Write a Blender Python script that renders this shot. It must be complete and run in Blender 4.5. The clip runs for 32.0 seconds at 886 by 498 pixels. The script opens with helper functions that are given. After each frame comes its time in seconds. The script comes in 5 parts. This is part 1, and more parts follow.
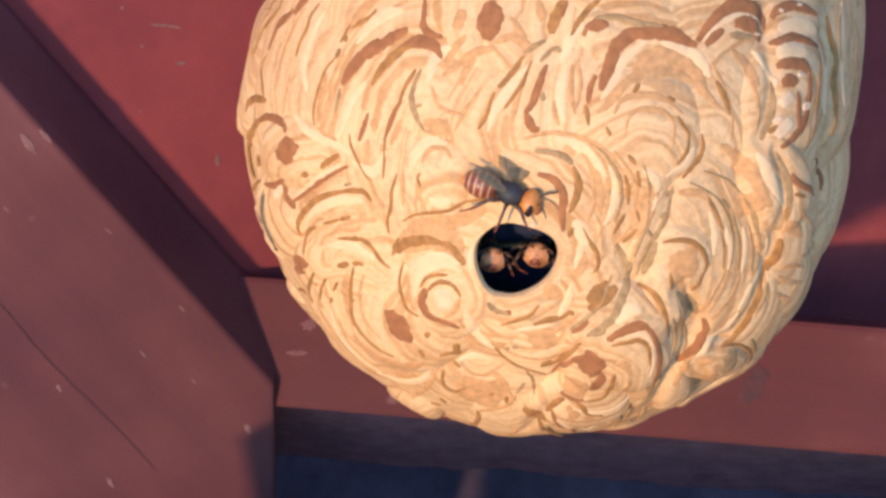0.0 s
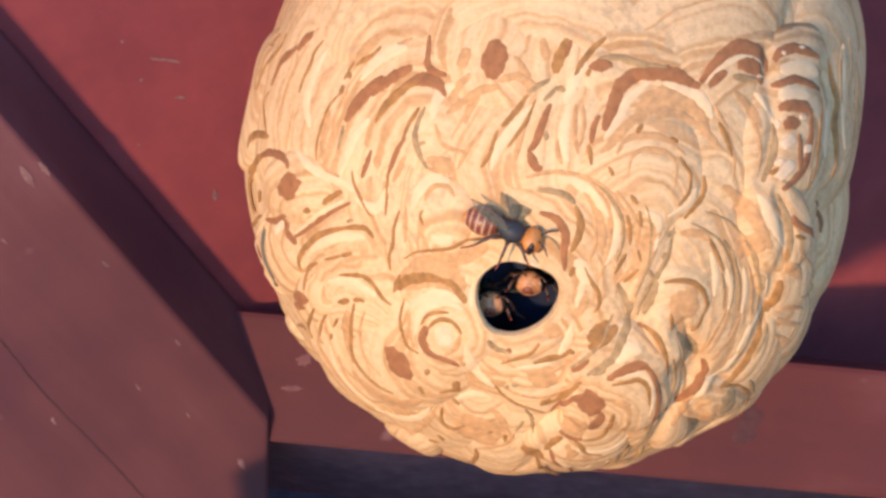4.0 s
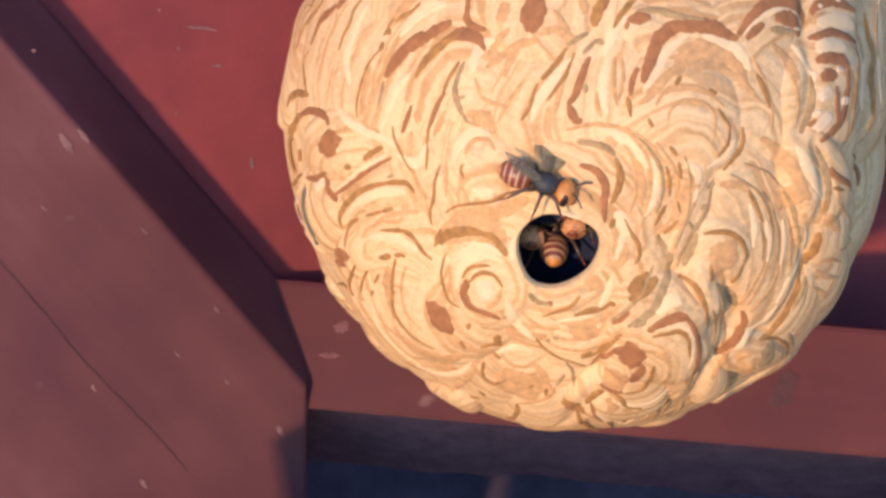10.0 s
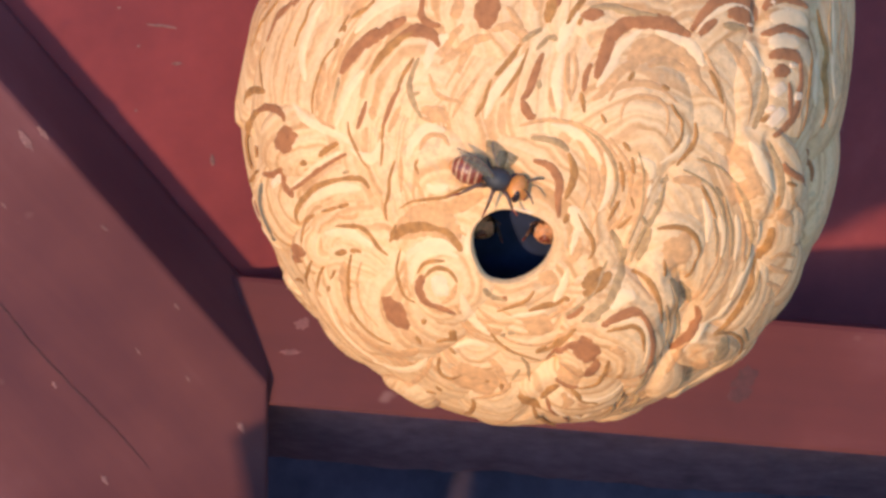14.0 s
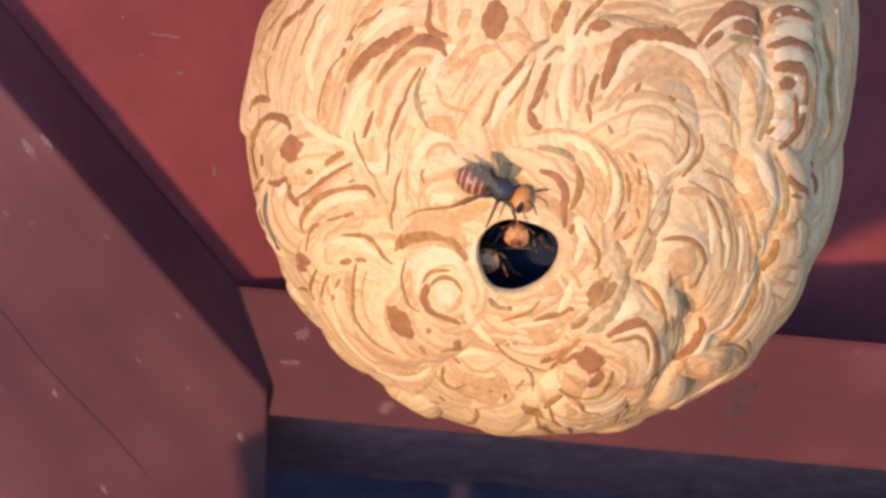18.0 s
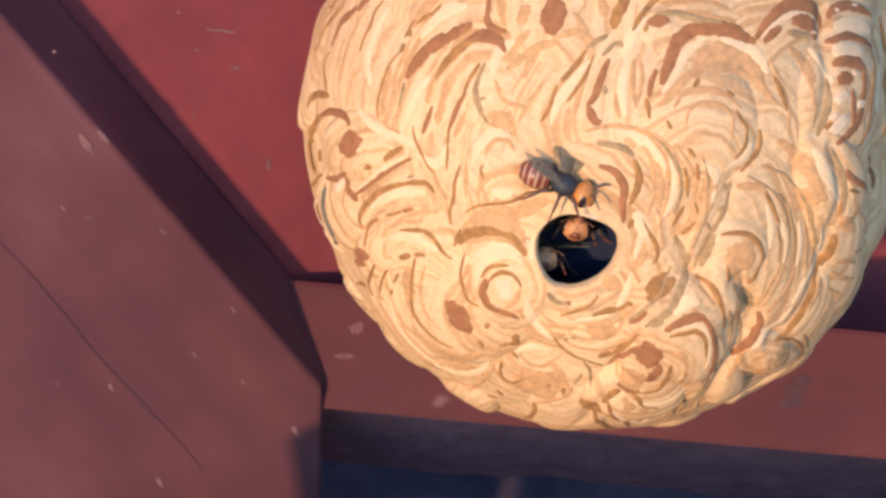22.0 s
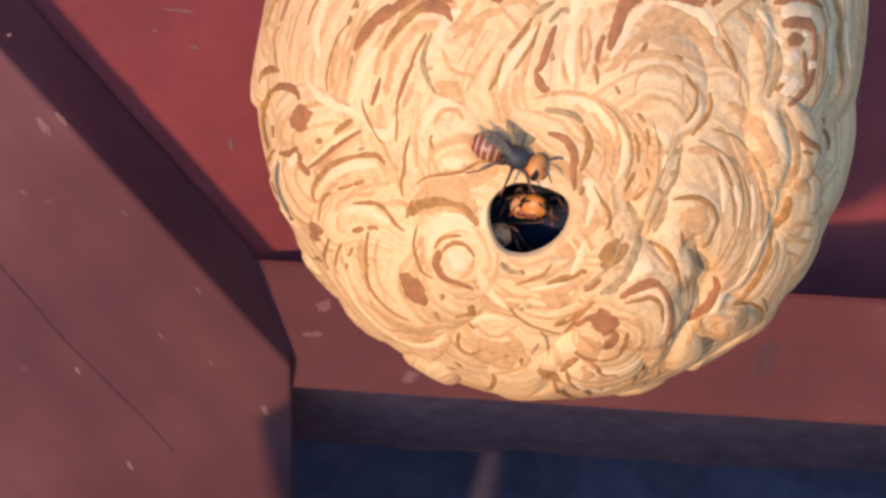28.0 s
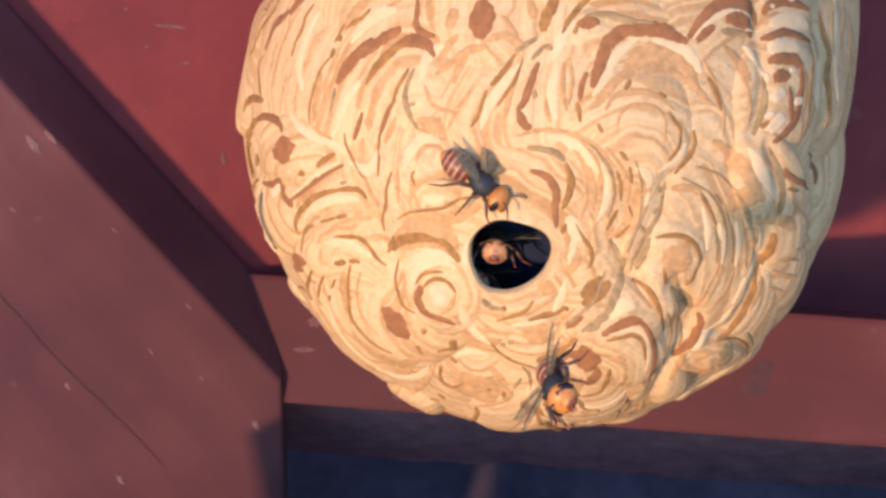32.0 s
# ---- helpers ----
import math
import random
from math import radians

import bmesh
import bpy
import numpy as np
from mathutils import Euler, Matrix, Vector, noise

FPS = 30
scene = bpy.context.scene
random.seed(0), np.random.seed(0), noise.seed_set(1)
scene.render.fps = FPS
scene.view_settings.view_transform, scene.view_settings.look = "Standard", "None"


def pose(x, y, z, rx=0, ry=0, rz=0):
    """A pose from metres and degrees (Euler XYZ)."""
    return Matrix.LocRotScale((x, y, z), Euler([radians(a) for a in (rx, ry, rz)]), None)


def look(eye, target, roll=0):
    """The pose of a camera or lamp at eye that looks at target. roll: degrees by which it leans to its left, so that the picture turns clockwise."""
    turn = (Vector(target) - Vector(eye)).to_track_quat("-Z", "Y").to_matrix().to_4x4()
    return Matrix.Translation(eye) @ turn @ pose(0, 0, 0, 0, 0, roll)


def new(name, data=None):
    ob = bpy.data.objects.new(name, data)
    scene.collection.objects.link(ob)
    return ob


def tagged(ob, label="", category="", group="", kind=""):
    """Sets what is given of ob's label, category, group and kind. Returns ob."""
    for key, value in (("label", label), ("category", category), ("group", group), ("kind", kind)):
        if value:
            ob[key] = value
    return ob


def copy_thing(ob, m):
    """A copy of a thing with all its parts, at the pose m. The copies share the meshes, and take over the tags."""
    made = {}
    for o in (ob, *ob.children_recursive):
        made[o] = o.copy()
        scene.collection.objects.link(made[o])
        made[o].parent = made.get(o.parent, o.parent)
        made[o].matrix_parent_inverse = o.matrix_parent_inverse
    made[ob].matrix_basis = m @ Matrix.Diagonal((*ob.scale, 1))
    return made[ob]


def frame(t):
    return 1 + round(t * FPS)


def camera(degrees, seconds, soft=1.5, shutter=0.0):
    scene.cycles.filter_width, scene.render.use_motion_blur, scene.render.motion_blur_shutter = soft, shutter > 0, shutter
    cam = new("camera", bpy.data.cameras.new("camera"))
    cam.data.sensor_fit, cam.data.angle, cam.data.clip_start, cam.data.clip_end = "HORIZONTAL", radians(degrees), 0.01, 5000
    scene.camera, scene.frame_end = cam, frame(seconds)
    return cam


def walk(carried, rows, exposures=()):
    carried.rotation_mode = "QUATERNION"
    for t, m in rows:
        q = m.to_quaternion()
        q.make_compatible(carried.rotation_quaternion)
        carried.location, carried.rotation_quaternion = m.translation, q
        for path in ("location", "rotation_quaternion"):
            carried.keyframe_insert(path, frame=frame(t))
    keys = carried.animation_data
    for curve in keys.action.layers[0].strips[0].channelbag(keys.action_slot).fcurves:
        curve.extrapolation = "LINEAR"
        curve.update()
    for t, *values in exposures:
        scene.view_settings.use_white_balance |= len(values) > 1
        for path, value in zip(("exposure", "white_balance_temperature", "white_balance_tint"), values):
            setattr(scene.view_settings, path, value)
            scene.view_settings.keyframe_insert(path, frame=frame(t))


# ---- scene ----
# the eaves lie below the eye, on a slope that faces the low sun
LIE = pose(0, 0, 1.5, -11.0) @ pose(0, 0, -1.5)


def lying(rows):
    return [(t, LIE @ m) for t, m in rows]


cam = camera(18.0, 32.0, soft=3.0)
walk(cam, lying([
    (0.0, pose(0.0093, 0.0087, 1.5114, 81.927, 0.146, 0.003)),
    (0.5, pose(0.0063, 0.0095, 1.5152, 82.010, 0.013, -0.102)),
    (1.0, pose(0.0065, 0.0106, 1.5146, 82.046, 0.031, 0.112)),
    (1.5, pose(0.0032, 0.0095, 1.5123, 81.974, -0.230, -0.004)),
    (2.0, pose(0.0044, 0.0087, 1.5125, 81.942, -0.236, 0.023)),
    (2.5, pose(0.0057, 0.0076, 1.5132, 82.188, -0.301, -0.061)),
    (3.0, pose(0.0062, 0.0063, 1.5132, 82.349, -0.355, -0.170)),
    (3.5, pose(0.0019, 0.0075, 1.5132, 82.486, -0.420, -0.283)),
    (5.5, pose(0.0017, 0.0068, 1.5048, 83.051, -1.185, -0.551)),
    (6.0, pose(0.0029, 0.0079, 1.5032, 82.681, -0.939, -0.462)),
    (6.5, pose(0.0008, 0.0073, 1.5059, 82.558, -0.585, -0.573)),
    (7.0, pose(0.0012, 0.0037, 1.5019, 82.575, -0.344, -0.599)),
    (7.5, pose(0.0016, 0.0001, 1.4979, 82.684, -0.103, -0.464)),
    (8.0, pose(-0.0011, -0.0013, 1.5002, 82.732, -0.163, -0.322)),
    (8.5, pose(0.0023, -0.0002, 1.5017, 82.742, 0.008, 0.006)),
    (9.0, pose(0.0000, 0.0000, 1.5000, 82.800, -0.000, -0.000)),
    (9.5, pose(-0.0012, -0.0009, 1.4992, 82.923, -0.037, 0.062)),
    (10.0, pose(-0.0048, -0.0004, 1.4951, 82.948, -0.084, -0.078)),
    (10.5, pose(-0.0027, -0.0011, 1.4962, 82.705, -0.078, 0.093)),
    (11.0, pose(0.0012, -0.0018, 1.4962, 82.789, -0.067, 0.277)),
    (11.5, pose(0.0006, -0.0010, 1.4939, 82.837, -0.114, 0.134)),
    (12.0, pose(0.0094, -0.0052, 1.4957, 82.840, -0.102, 0.129)),
    (12.5, pose(0.0043, -0.0037, 1.4916, 82.928, -0.207, -0.419)),
    (13.0, pose(0.0056, -0.0050, 1.4987, 82.848, -0.247, -0.488)),
    (13.5, pose(0.0014, -0.0027, 1.4940, 83.020, -0.138, -0.644)),
    (14.0, pose(0.0023, -0.0043, 1.4938, 82.976, -0.040, -0.518)),
    (14.5, pose(0.0003, -0.0040, 1.4949, 83.051, -0.039, -0.484)),
    (16.5, pose(-0.0000, -0.0051, 1.4884, 82.925, -0.326, -0.559)),
    (17.0, pose(0.0015, -0.0036, 1.4893, 83.019, -0.398, -0.708)),
    (17.5, pose(-0.0043, -0.0064, 1.4899, 83.294, -0.461, -1.057)),
    (18.0, pose(-0.0041, -0.0061, 1.4914, 83.350, -0.478, -0.797)),
    (18.5, pose(-0.0004, -0.0064, 1.4904, 83.373, -0.255, -0.630)),
    (19.0, pose(-0.0051, -0.0079, 1.4892, 83.301, -0.394, -0.762)),
    (19.5, pose(-0.0024, -0.0077, 1.4953, 83.240, -0.368, -0.472)),
    (20.0, pose(-0.0008, -0.0078, 1.4937, 83.402, -0.363, -0.310)),
    (20.5, pose(-0.0084, -0.0086, 1.4925, 83.415, -0.393, -0.526)),
    (21.0, pose(-0.0059, -0.0079, 1.4911, 83.270, -0.363, -0.213)),
    (21.5, pose(-0.0107, -0.0098, 1.4901, 83.419, -0.401, -0.287)),
    (22.0, pose(-0.0117, -0.0088, 1.4929, 83.159, -0.349, -0.117)),
    (22.5, pose(-0.0038, -0.0076, 1.4897, 83.174, -0.204, 0.279)),
    (23.0, pose(-0.0112, -0.0089, 1.4853, 83.140, -0.597, -0.154)),
    (23.5, pose(0.0047, -0.0041, 1.4878, 82.472, -0.480, 0.145)),
    (24.0, pose(0.0090, -0.0098, 1.4935, 83.441, -0.034, -0.017)),
    (25.0, pose(-0.0016, -0.0041, 1.4855, 82.653, 0.258, -0.547)),
    (25.5, pose(-0.0014, -0.0052, 1.4880, 82.542, 0.377, -0.416)),
    (27.5, pose(-0.0013, -0.0065, 1.4874, 83.044, 0.673, -0.617)),
    (28.0, pose(0.0076, -0.0058, 1.4875, 82.908, 1.105, 0.058)),
    (29.0, pose(0.0305, 0.0036, 1.5098, 81.461, 1.268, 0.870)),
    (29.5, pose(0.0304, 0.0020, 1.5093, 81.755, 1.150, 0.842)),
    (30.0, pose(0.0249, 0.0038, 1.5102, 81.501, 1.074, 0.745)),
    (30.5, pose(0.0255, 0.0028, 1.5153, 81.269, 1.042, 1.046)),
    (31.0, pose(0.0295, 0.0027, 1.5167, 81.622, 1.012, 1.167)),
    (31.5, pose(0.0246, 0.0033, 1.5142, 81.676, 0.934, 0.745)),
    (32.0, pose(0.0233, 0.0023, 1.5136, 81.779, 0.757, 0.789)),
]))

# ---------------------------------------------------------------- light
# a sun about to set, low behind the eaves' open side, and a dusky sky
SUN_DIR = Vector((-0.43, -0.90, 0.0126)).normalized()
world = bpy.data.worlds.new("dusk")
scene.world = world
world.use_nodes = True
wn = world.node_tree.nodes
sky = wn.new("ShaderNodeTexSky")
sky.sky_type = "NISHITA"
sky.sun_disc = False
sky.sun_elevation = math.asin(SUN_DIR.z)
sky.sun_rotation = math.atan2(SUN_DIR.x, SUN_DIR.y)
wn["Background"].inputs["Strength"].default_value = 2.02
sky.dust_density, sky.ozone_density, sky.air_density = 0.0, 3.5, 1.0
world.node_tree.links.new(sky.outputs[0], wn["Background"].inputs[0])
sun = new("sun", bpy.data.lights.new("sun", "SUN"))
sun.data.energy = 3.65
sun.data.angle = radians(3.0)
sun.data.color = (1.0, 0.725, 0.478)
sun.matrix_world = look(tuple(SUN_DIR * 5), (0, 0, 0))
scene.view_settings.exposure = 0.36


# ---------------------------------------------------------------- helpers
def part(name, bm, material, parent, label="", smooth=True):
    me = bpy.data.meshes.new(name)
    bm.normal_update()
    bm.to_mesh(me)
    bm.free()
    me.materials.append(material)
    if smooth:
        for p in me.polygons:
            p.use_smooth = True
    ob = new(name, me)
    ob.parent = parent
    return tagged(ob, label=label)


def nodes_of(name):
    m = bpy.data.materials.new(name)
    m.use_nodes = True
    nt = m.node_tree
    return m, nt, nt.nodes, nt.links, nt.nodes["Principled BSDF"]


def add(nt, kind, **values):
    n = nt.nodes.new(kind)
    for key, value in values.items():
        n.inputs[key.replace("_", " ")].default_value = value
    return n


def ramp(nt, stops):
    r = nt.nodes.new("ShaderNodeValToRGB")
    e = r.color_ramp.elements
    while len(e) < len(stops):
        e.new(0.5)
    for el, (at, col) in zip(e, stops):
        el.position, el.color = at, (*col, 1)
    return r


def math_node(nt, op, a, b):
    n = nt.nodes.new("ShaderNodeMath")
    n.operation = op
    for i, v in enumerate((a, b)):
        if isinstance(v, (int, float)):
            n.inputs[i].default_value = v
        else:
            nt.links.new(v, n.inputs[i])
    return n.outputs[0]


def ball(bm, centre, radii, seg=20, rings=12, tilt=None):
    m = Matrix.Translation(centre) @ (tilt or Matrix()) @ Matrix.Diagonal((*radii, 1))
    bmesh.ops.create_uvsphere(bm, u_segments=seg, v_segments=rings, radius=1, matrix=m)


def tube(bm, pts, radii, seg=8):
    rings = []
    for i, (p, r) in enumerate(zip(pts, radii)):
        p = Vector(p)
        d = (Vector(pts[min(i + 1, len(pts) - 1)]) - Vector(pts[max(i - 1, 0)])).normalized()
        s = d.orthogonal().normalized()
        u = d.cross(s)
        rings.append([bm.verts.new(p + (s * math.cos(a) + u * math.sin(a)) * r) for a in (2 * math.pi * k / seg for k in range(seg))])
    for a, b in zip(rings, rings[1:]):
        for k in range(seg):
            bm.faces.new((a[k], a[(k + 1) % seg], b[(k + 1) % seg], b[k]))
    bm.faces.new(rings[0])
    bm.faces.new(rings[-1])
    bmesh.ops.recalc_face_normals(bm, faces=bm.faces)


# ---------------------------------------------------------------- materials
def painted_wood(name, base, dark, along):
    """Old red-brown paint on timber: grain along one axis, faint stains and scuffs."""
    m, nt, nd, ln, b = nodes_of(name)
    tc = nd.new("ShaderNodeTexCoord")
    mp = nd.new("ShaderNodeMapping")
    mp.inputs["Scale"].default_value = along
    ln.new(tc.outputs["Object"], mp.inputs[0])
    grain = add(nt, "ShaderNodeTexNoise", Scale=60.0, Detail=5.0, Roughness=0.6)
    ln.new(mp.outputs[0], grain.inputs["Vector"])
    stain = add(nt, "ShaderNodeTexNoise", Scale=14.0, Detail=4.0, Roughness=0.55)
    ln.new(tc.outputs["Object"], stain.inputs["Vector"])
    both = math_node(nt, "ADD", math_node(nt, "MULTIPLY", grain.outputs["Fac"], 0.35), math_node(nt, "MULTIPLY", stain.outputs["Fac"], 0.65))
    r = ramp(nt, [(0.36, dark), (0.55, base), (0.72, tuple(min(1, c * 1.25 + 0.012) for c in base))])
    ln.new(both, r.inputs[0])
    scuff = add(nt, "ShaderNodeTexNoise", Scale=38.0, Detail=3.0, Roughness=0.5)
    ln.new(tc.outputs["Object"], scuff.inputs["Vector"])
    sr = ramp(nt, [(0.70, (0, 0, 0)), (0.78, (1, 1, 1))])
    ln.new(scuff.outputs["Fac"], sr.inputs[0])
    mix = nd.new("ShaderNodeMix")
    mix.data_type = "RGBA"
    ln.new(math_node(nt, "MULTIPLY", sr.outputs[0], 0.35), mix.inputs[0])
    ln.new(r.outputs[0], mix.inputs[6])
    mix.inputs[7].default_value = (0.36, 0.2, 0.18, 1)
    ln.new(mix.outputs[2], b.inputs["Base Color"])
    b.inputs["Roughness"].default_value = 0.7
    b.inputs["Specular IOR Level"].default_value = 0.25
    bump = add(nt, "ShaderNodeBump", Strength=0.25, Distance=0.0006)
    ln.new(both, bump.inputs["Height"])
    ln.new(bump.outputs[0], b.inputs["Normal"])
    return m


SOFFIT_RED = painted_wood("soffit_red_paint", (0.25, 0.045, 0.047), (0.185, 0.034, 0.038), (1, 1, 0.15))
RAFTER_RED = painted_wood("rafter_brown_paint", (0.138, 0.042, 0.042), (0.098, 0.030, 0.035), (1, 1, 0.12))
BEAM_RED = painted_wood("beam_brown_paint", (0.112, 0.0235, 0.0235), (0.082, 0.018, 0.020), (0.12, 1, 1))




def plain(name, colour, rough=0.6, mottled=0.25, scale=400.0):
    m, nt, nd, ln, b = nodes_of(name)
    tc = nd.new("ShaderNodeTexCoord")
    n = add(nt, "ShaderNodeTexNoise", Scale=scale, Detail=4.0, Roughness=0.6)
    ln.new(tc.outputs["Object"], n.inputs["Vector"])
    r = ramp(nt, [(0.3, tuple(c * (1 - mottled) for c in colour)), (0.7, tuple(min(1, c * (1 + mottled)) for c in colour))])
    ln.new(n.outputs["Fac"], r.inputs[0])
    ln.new(r.outputs[0], b.inputs["Base Color"])
    b.inputs["Roughness"].default_value = rough
    bump = add(nt, "ShaderNodeBump", Strength=0.3, Distance=0.0004)
    ln.new(n.outputs["Fac"], bump.inputs["Height"])
    ln.new(bump.outputs[0], b.inputs["Normal"])
    return m


def nest_paper():
    """Chewed wood pulp, laid down in arcs: bands of cream, tan and ochre at right angles to the lobe's radius."""
    m, nt, nd, ln, b = nodes_of("nest_paper")
    uv = nd.new("ShaderNodeUVMap")
    uv.uv_map = "rings"
    sep = nd.new("ShaderNodeSeparateXYZ")
    ln.new(uv.outputs[0], sep.inputs[0])
    tc = nd.new("ShaderNodeTexCoord")
    info = nd.new("ShaderNodeObjectInfo")
    wob = add(nt, "ShaderNodeTexNoise", Scale=62.0, Detail=2.5)
    ln.new(tc.outputs["Object"], wob.inputs["Vector"])
    dist = math_node(nt, "ADD", sep.outputs[1], math_node(nt, "MULTIPLY", wob.outputs["Fac"], 9.0))
    at = math_node(nt, "ADD", math_node(nt, "MULTIPLY", dist, 0.24), math_node(nt, "MULTIPLY", info.outputs["Random"], 90.0))
    ring = add(nt, "ShaderNodeTexNoise", Scale=1.0, Detail=1.6, Roughness=0.5)
    ring.noise_dimensions = "1D"
    ln.new(at, ring.inputs["W"])
    cream, pale, tan, ochre = (0.78, 0.435, 0.198), (0.83, 0.508, 0.258), (0.70, 0.375, 0.165), (0.60, 0.30, 0.122)
    broad = ramp(nt, [(0.30, (0.69, 0.36, 0.160)), (0.40, cream), (0.47, pale), (0.56, cream), (0.66, (0.69, 0.36, 0.160))])
    ln.new(ring.outputs["Fac"], broad.inputs[0])
    lines = ramp(nt, [(0.26, ochre), (0.315, tan), (0.355, cream), (0.50, pale), (0.635, cream), (0.675, tan), (0.74, ochre)])
    ln.new(ring.outputs["Fac"], lines.inputs[0])
    # the darker arcs come and go
    gaps = add(nt, "ShaderNodeTexNoise", Scale=75.0, Detail=3.0, Roughness=0.6)
    ln.new(tc.outputs["Object"], gaps.inputs["Vector"])
    seen = ramp(nt, [(0.43, (0, 0, 0)), (0.52, (1, 1, 1))])
    ln.new(gaps.outputs["Fac"], seen.inputs[0])
    r = nd.new("ShaderNodeMix")
    r.data_type = "RGBA"
    ln.new(seen.outputs[0], r.inputs[0])
    ln.new(broad.outputs[0], r.inputs[6])
    ln.new(lines.outputs[0], r.inputs[7])
    fine = add(nt, "ShaderNodeTexNoise", Scale=520.0, Detail=5.0, Roughness=0.65)
    ln.new(tc.outputs["Object"], fine.inputs["Vector"])
    patchy = add(nt, "ShaderNodeTexNoise", Scale=46.0, Detail=3.0)
    ln.new(tc.outputs["Object"], patchy.inputs["Vector"])
    tint = ramp(nt, [(0.32, (0.70, 0.62, 0.56)), (0.55, (1, 1, 1)), (0.75, (1.0, 0.97, 0.92))])
    ln.new(math_node(nt, "ADD", math_node(nt, "MULTIPLY", fine.outputs["Fac"], 0.55), math_node(nt, "MULTIPLY", patchy.outputs["Fac"], 0.45)), tint.inputs[0])
    mul = nd.new("ShaderNodeMix")
    mul.data_type, mul.blend_type = "RGBA", "MULTIPLY"
    mul.inputs[0].default_value = 0.75
    ln.new(r.outputs[2], mul.inputs[6])
    ln.new(tint.outputs[0], mul.inputs[7])
    # coarse grey-brown fibre in places
    where = add(nt, "ShaderNodeTexNoise", Scale=26.0, Detail=2.0)
    ln.new(tc.outputs["Object"], where.inputs["Vector"])
    grit = add(nt, "ShaderNodeTexNoise", Scale=330.0, Detail=3.0, Roughness=0.6)
    ln.new(tc.outputs["Object"], grit.inputs["Vector"])
    wr = ramp(nt, [(0.48, (0, 0, 0)), (0.62, (1, 1, 1))])
    gr = ramp(nt, [(0.50, (0, 0, 0)), (0.60, (1, 1, 1))])
    ln.new(where.outputs["Fac"], wr.inputs[0])
    ln.new(grit.outputs["Fac"], gr.inputs[0])
    fib = nd.new("ShaderNodeMix")
    fib.data_type = "RGBA"
    ln.new(math_node(nt, "MULTIPLY", math_node(nt, "MULTIPLY", wr.outputs[0], gr.outputs[0]), 0.5), fib.inputs[0])
    ln.new(mul.outputs[2], fib.inputs[6])
    fib.inputs[7].default_value = (0.50, 0.30, 0.155, 1)
    ln.new(fib.outputs[2], b.inputs["Base Color"])
    b.inputs["Roughness"].default_value = 0.9
    b.inputs["Specular IOR Level"].default_value = 0.15
    h = math_node(nt, "ADD", ring.outputs["Fac"], math_node(nt, "MULTIPLY", fine.outputs["Fac"], 0.35))
    bump = add(nt, "ShaderNodeBump", Strength=0.6, Distance=0.0009)
    ln.new(h, bump.inputs["Height"])
    ln.new(bump.outputs[0], b.inputs["Normal"])
    return m


PAPER = nest_paper()
UMBER = plain("dark_pulp", (0.36, 0.130, 0.045), 0.9, 0.22, 300.0)
OCHRE = plain("ochre_pulp", (0.39, 0.165, 0.045), 0.9, 0.3, 300.0)
TAN = plain("tan_pulp", (0.62, 0.30, 0.118), 0.9, 0.2, 420.0)
PALE = plain("pale_pulp", (0.83, 0.515, 0.265), 0.9, 0.08, 300.0)
# olive pulp, and the painted shade in creases between lobes
OLIVE_AND_SHADE = plain("olive_pulp_and_shade", (0.40, 0.225, 0.095), 0.9, 0.3, 400.0)
CREAM = plain("cream_pulp", (0.82, 0.51, 0.285), 0.9, 0.12, 300.0)
# darkness of the pocket at the left rim, painted as a colour
HOLLOW_SHADE = plain("hollow_shade_pulp", (0.16, 0.12, 0.075), 0.95, 0.35, 300.0)
# navy stands for the dark inside the opening, not for the paper's own tone
INNER_SHADE = plain("nest_inside_shade", (0.013, 0.018, 0.046), 0.95, 0.4, 120.0)
CHITIN_DARK = plain("black_chitin", (0.030, 0.026, 0.027), 0.6, 0.3, 500.0)
CHITIN_BROWN = plain("brown_chitin", (0.22, 0.045, 0.022), 0.35, 0.3, 500.0)
CHITIN_BAND = plain("tan_chitin", (0.55, 0.30, 0.16), 0.4, 0.2, 500.0)
CHITIN_ORANGE = plain("orange_chitin", (0.66, 0.22, 0.045), 0.42, 0.2, 500.0)
CHITIN_FACE = plain("brown_face_chitin", (0.62, 0.26, 0.115), 0.45, 0.35, 700.0)
CHITIN_RUST = plain("rust_chitin", (0.24, 0.055, 0.022), 0.4, 0.3, 700.0)
CHITIN_LEG = plain("leg_chitin", (0.11, 0.05, 0.03), 0.4, 0.3, 500.0)
EYE = plain("eye", (0.025, 0.012, 0.01), 0.15, 0.2, 500.0)


def wing_film():
    m, nt, nd, ln, b = nodes_of("wing_film")
    b.inputs["Base Color"].default_value = (0.30, 0.24, 0.15, 1)
    b.inputs["Roughness"].default_value = 0.5
    b.inputs["Specular IOR Level"].default_value = 0.2
    b.inputs["Alpha"].default_value = 0.5
    return m


WING = wing_film()
# made pale as a reflector for the underside of the nest
GROUND = plain("pale_bounce_ground", (0.52, 0.45, 0.36), 0.9, 0.3, 3.0)

# ---------------------------------------------------------------- eaves
BEAM_DIR = Vector((0.9963, -0.0345, -0.0786))
BEAM_OUT = Vector((-0.0245, -0.9918, 0.1253))
BEAM_UP = Vector((0.0823, 0.1229, 0.9890))
BEAM_EDGE = Vector((-0.0524, 1.0388, 1.3052))      # a point of the beam's lower front edge
ROOF_OUT = Vector((0.2842, -0.9140, -0.2896))      # the soffit's normal, into the open
ROOF_AT = Vector((-0.0571, 1.0595, 1.3501))
RAFTER_DIR = Vector((0.5500, 0.4029, -0.7316)).normalized()
EAVES_DIR = Vector((0.9378, 0.3278, -0.1141))


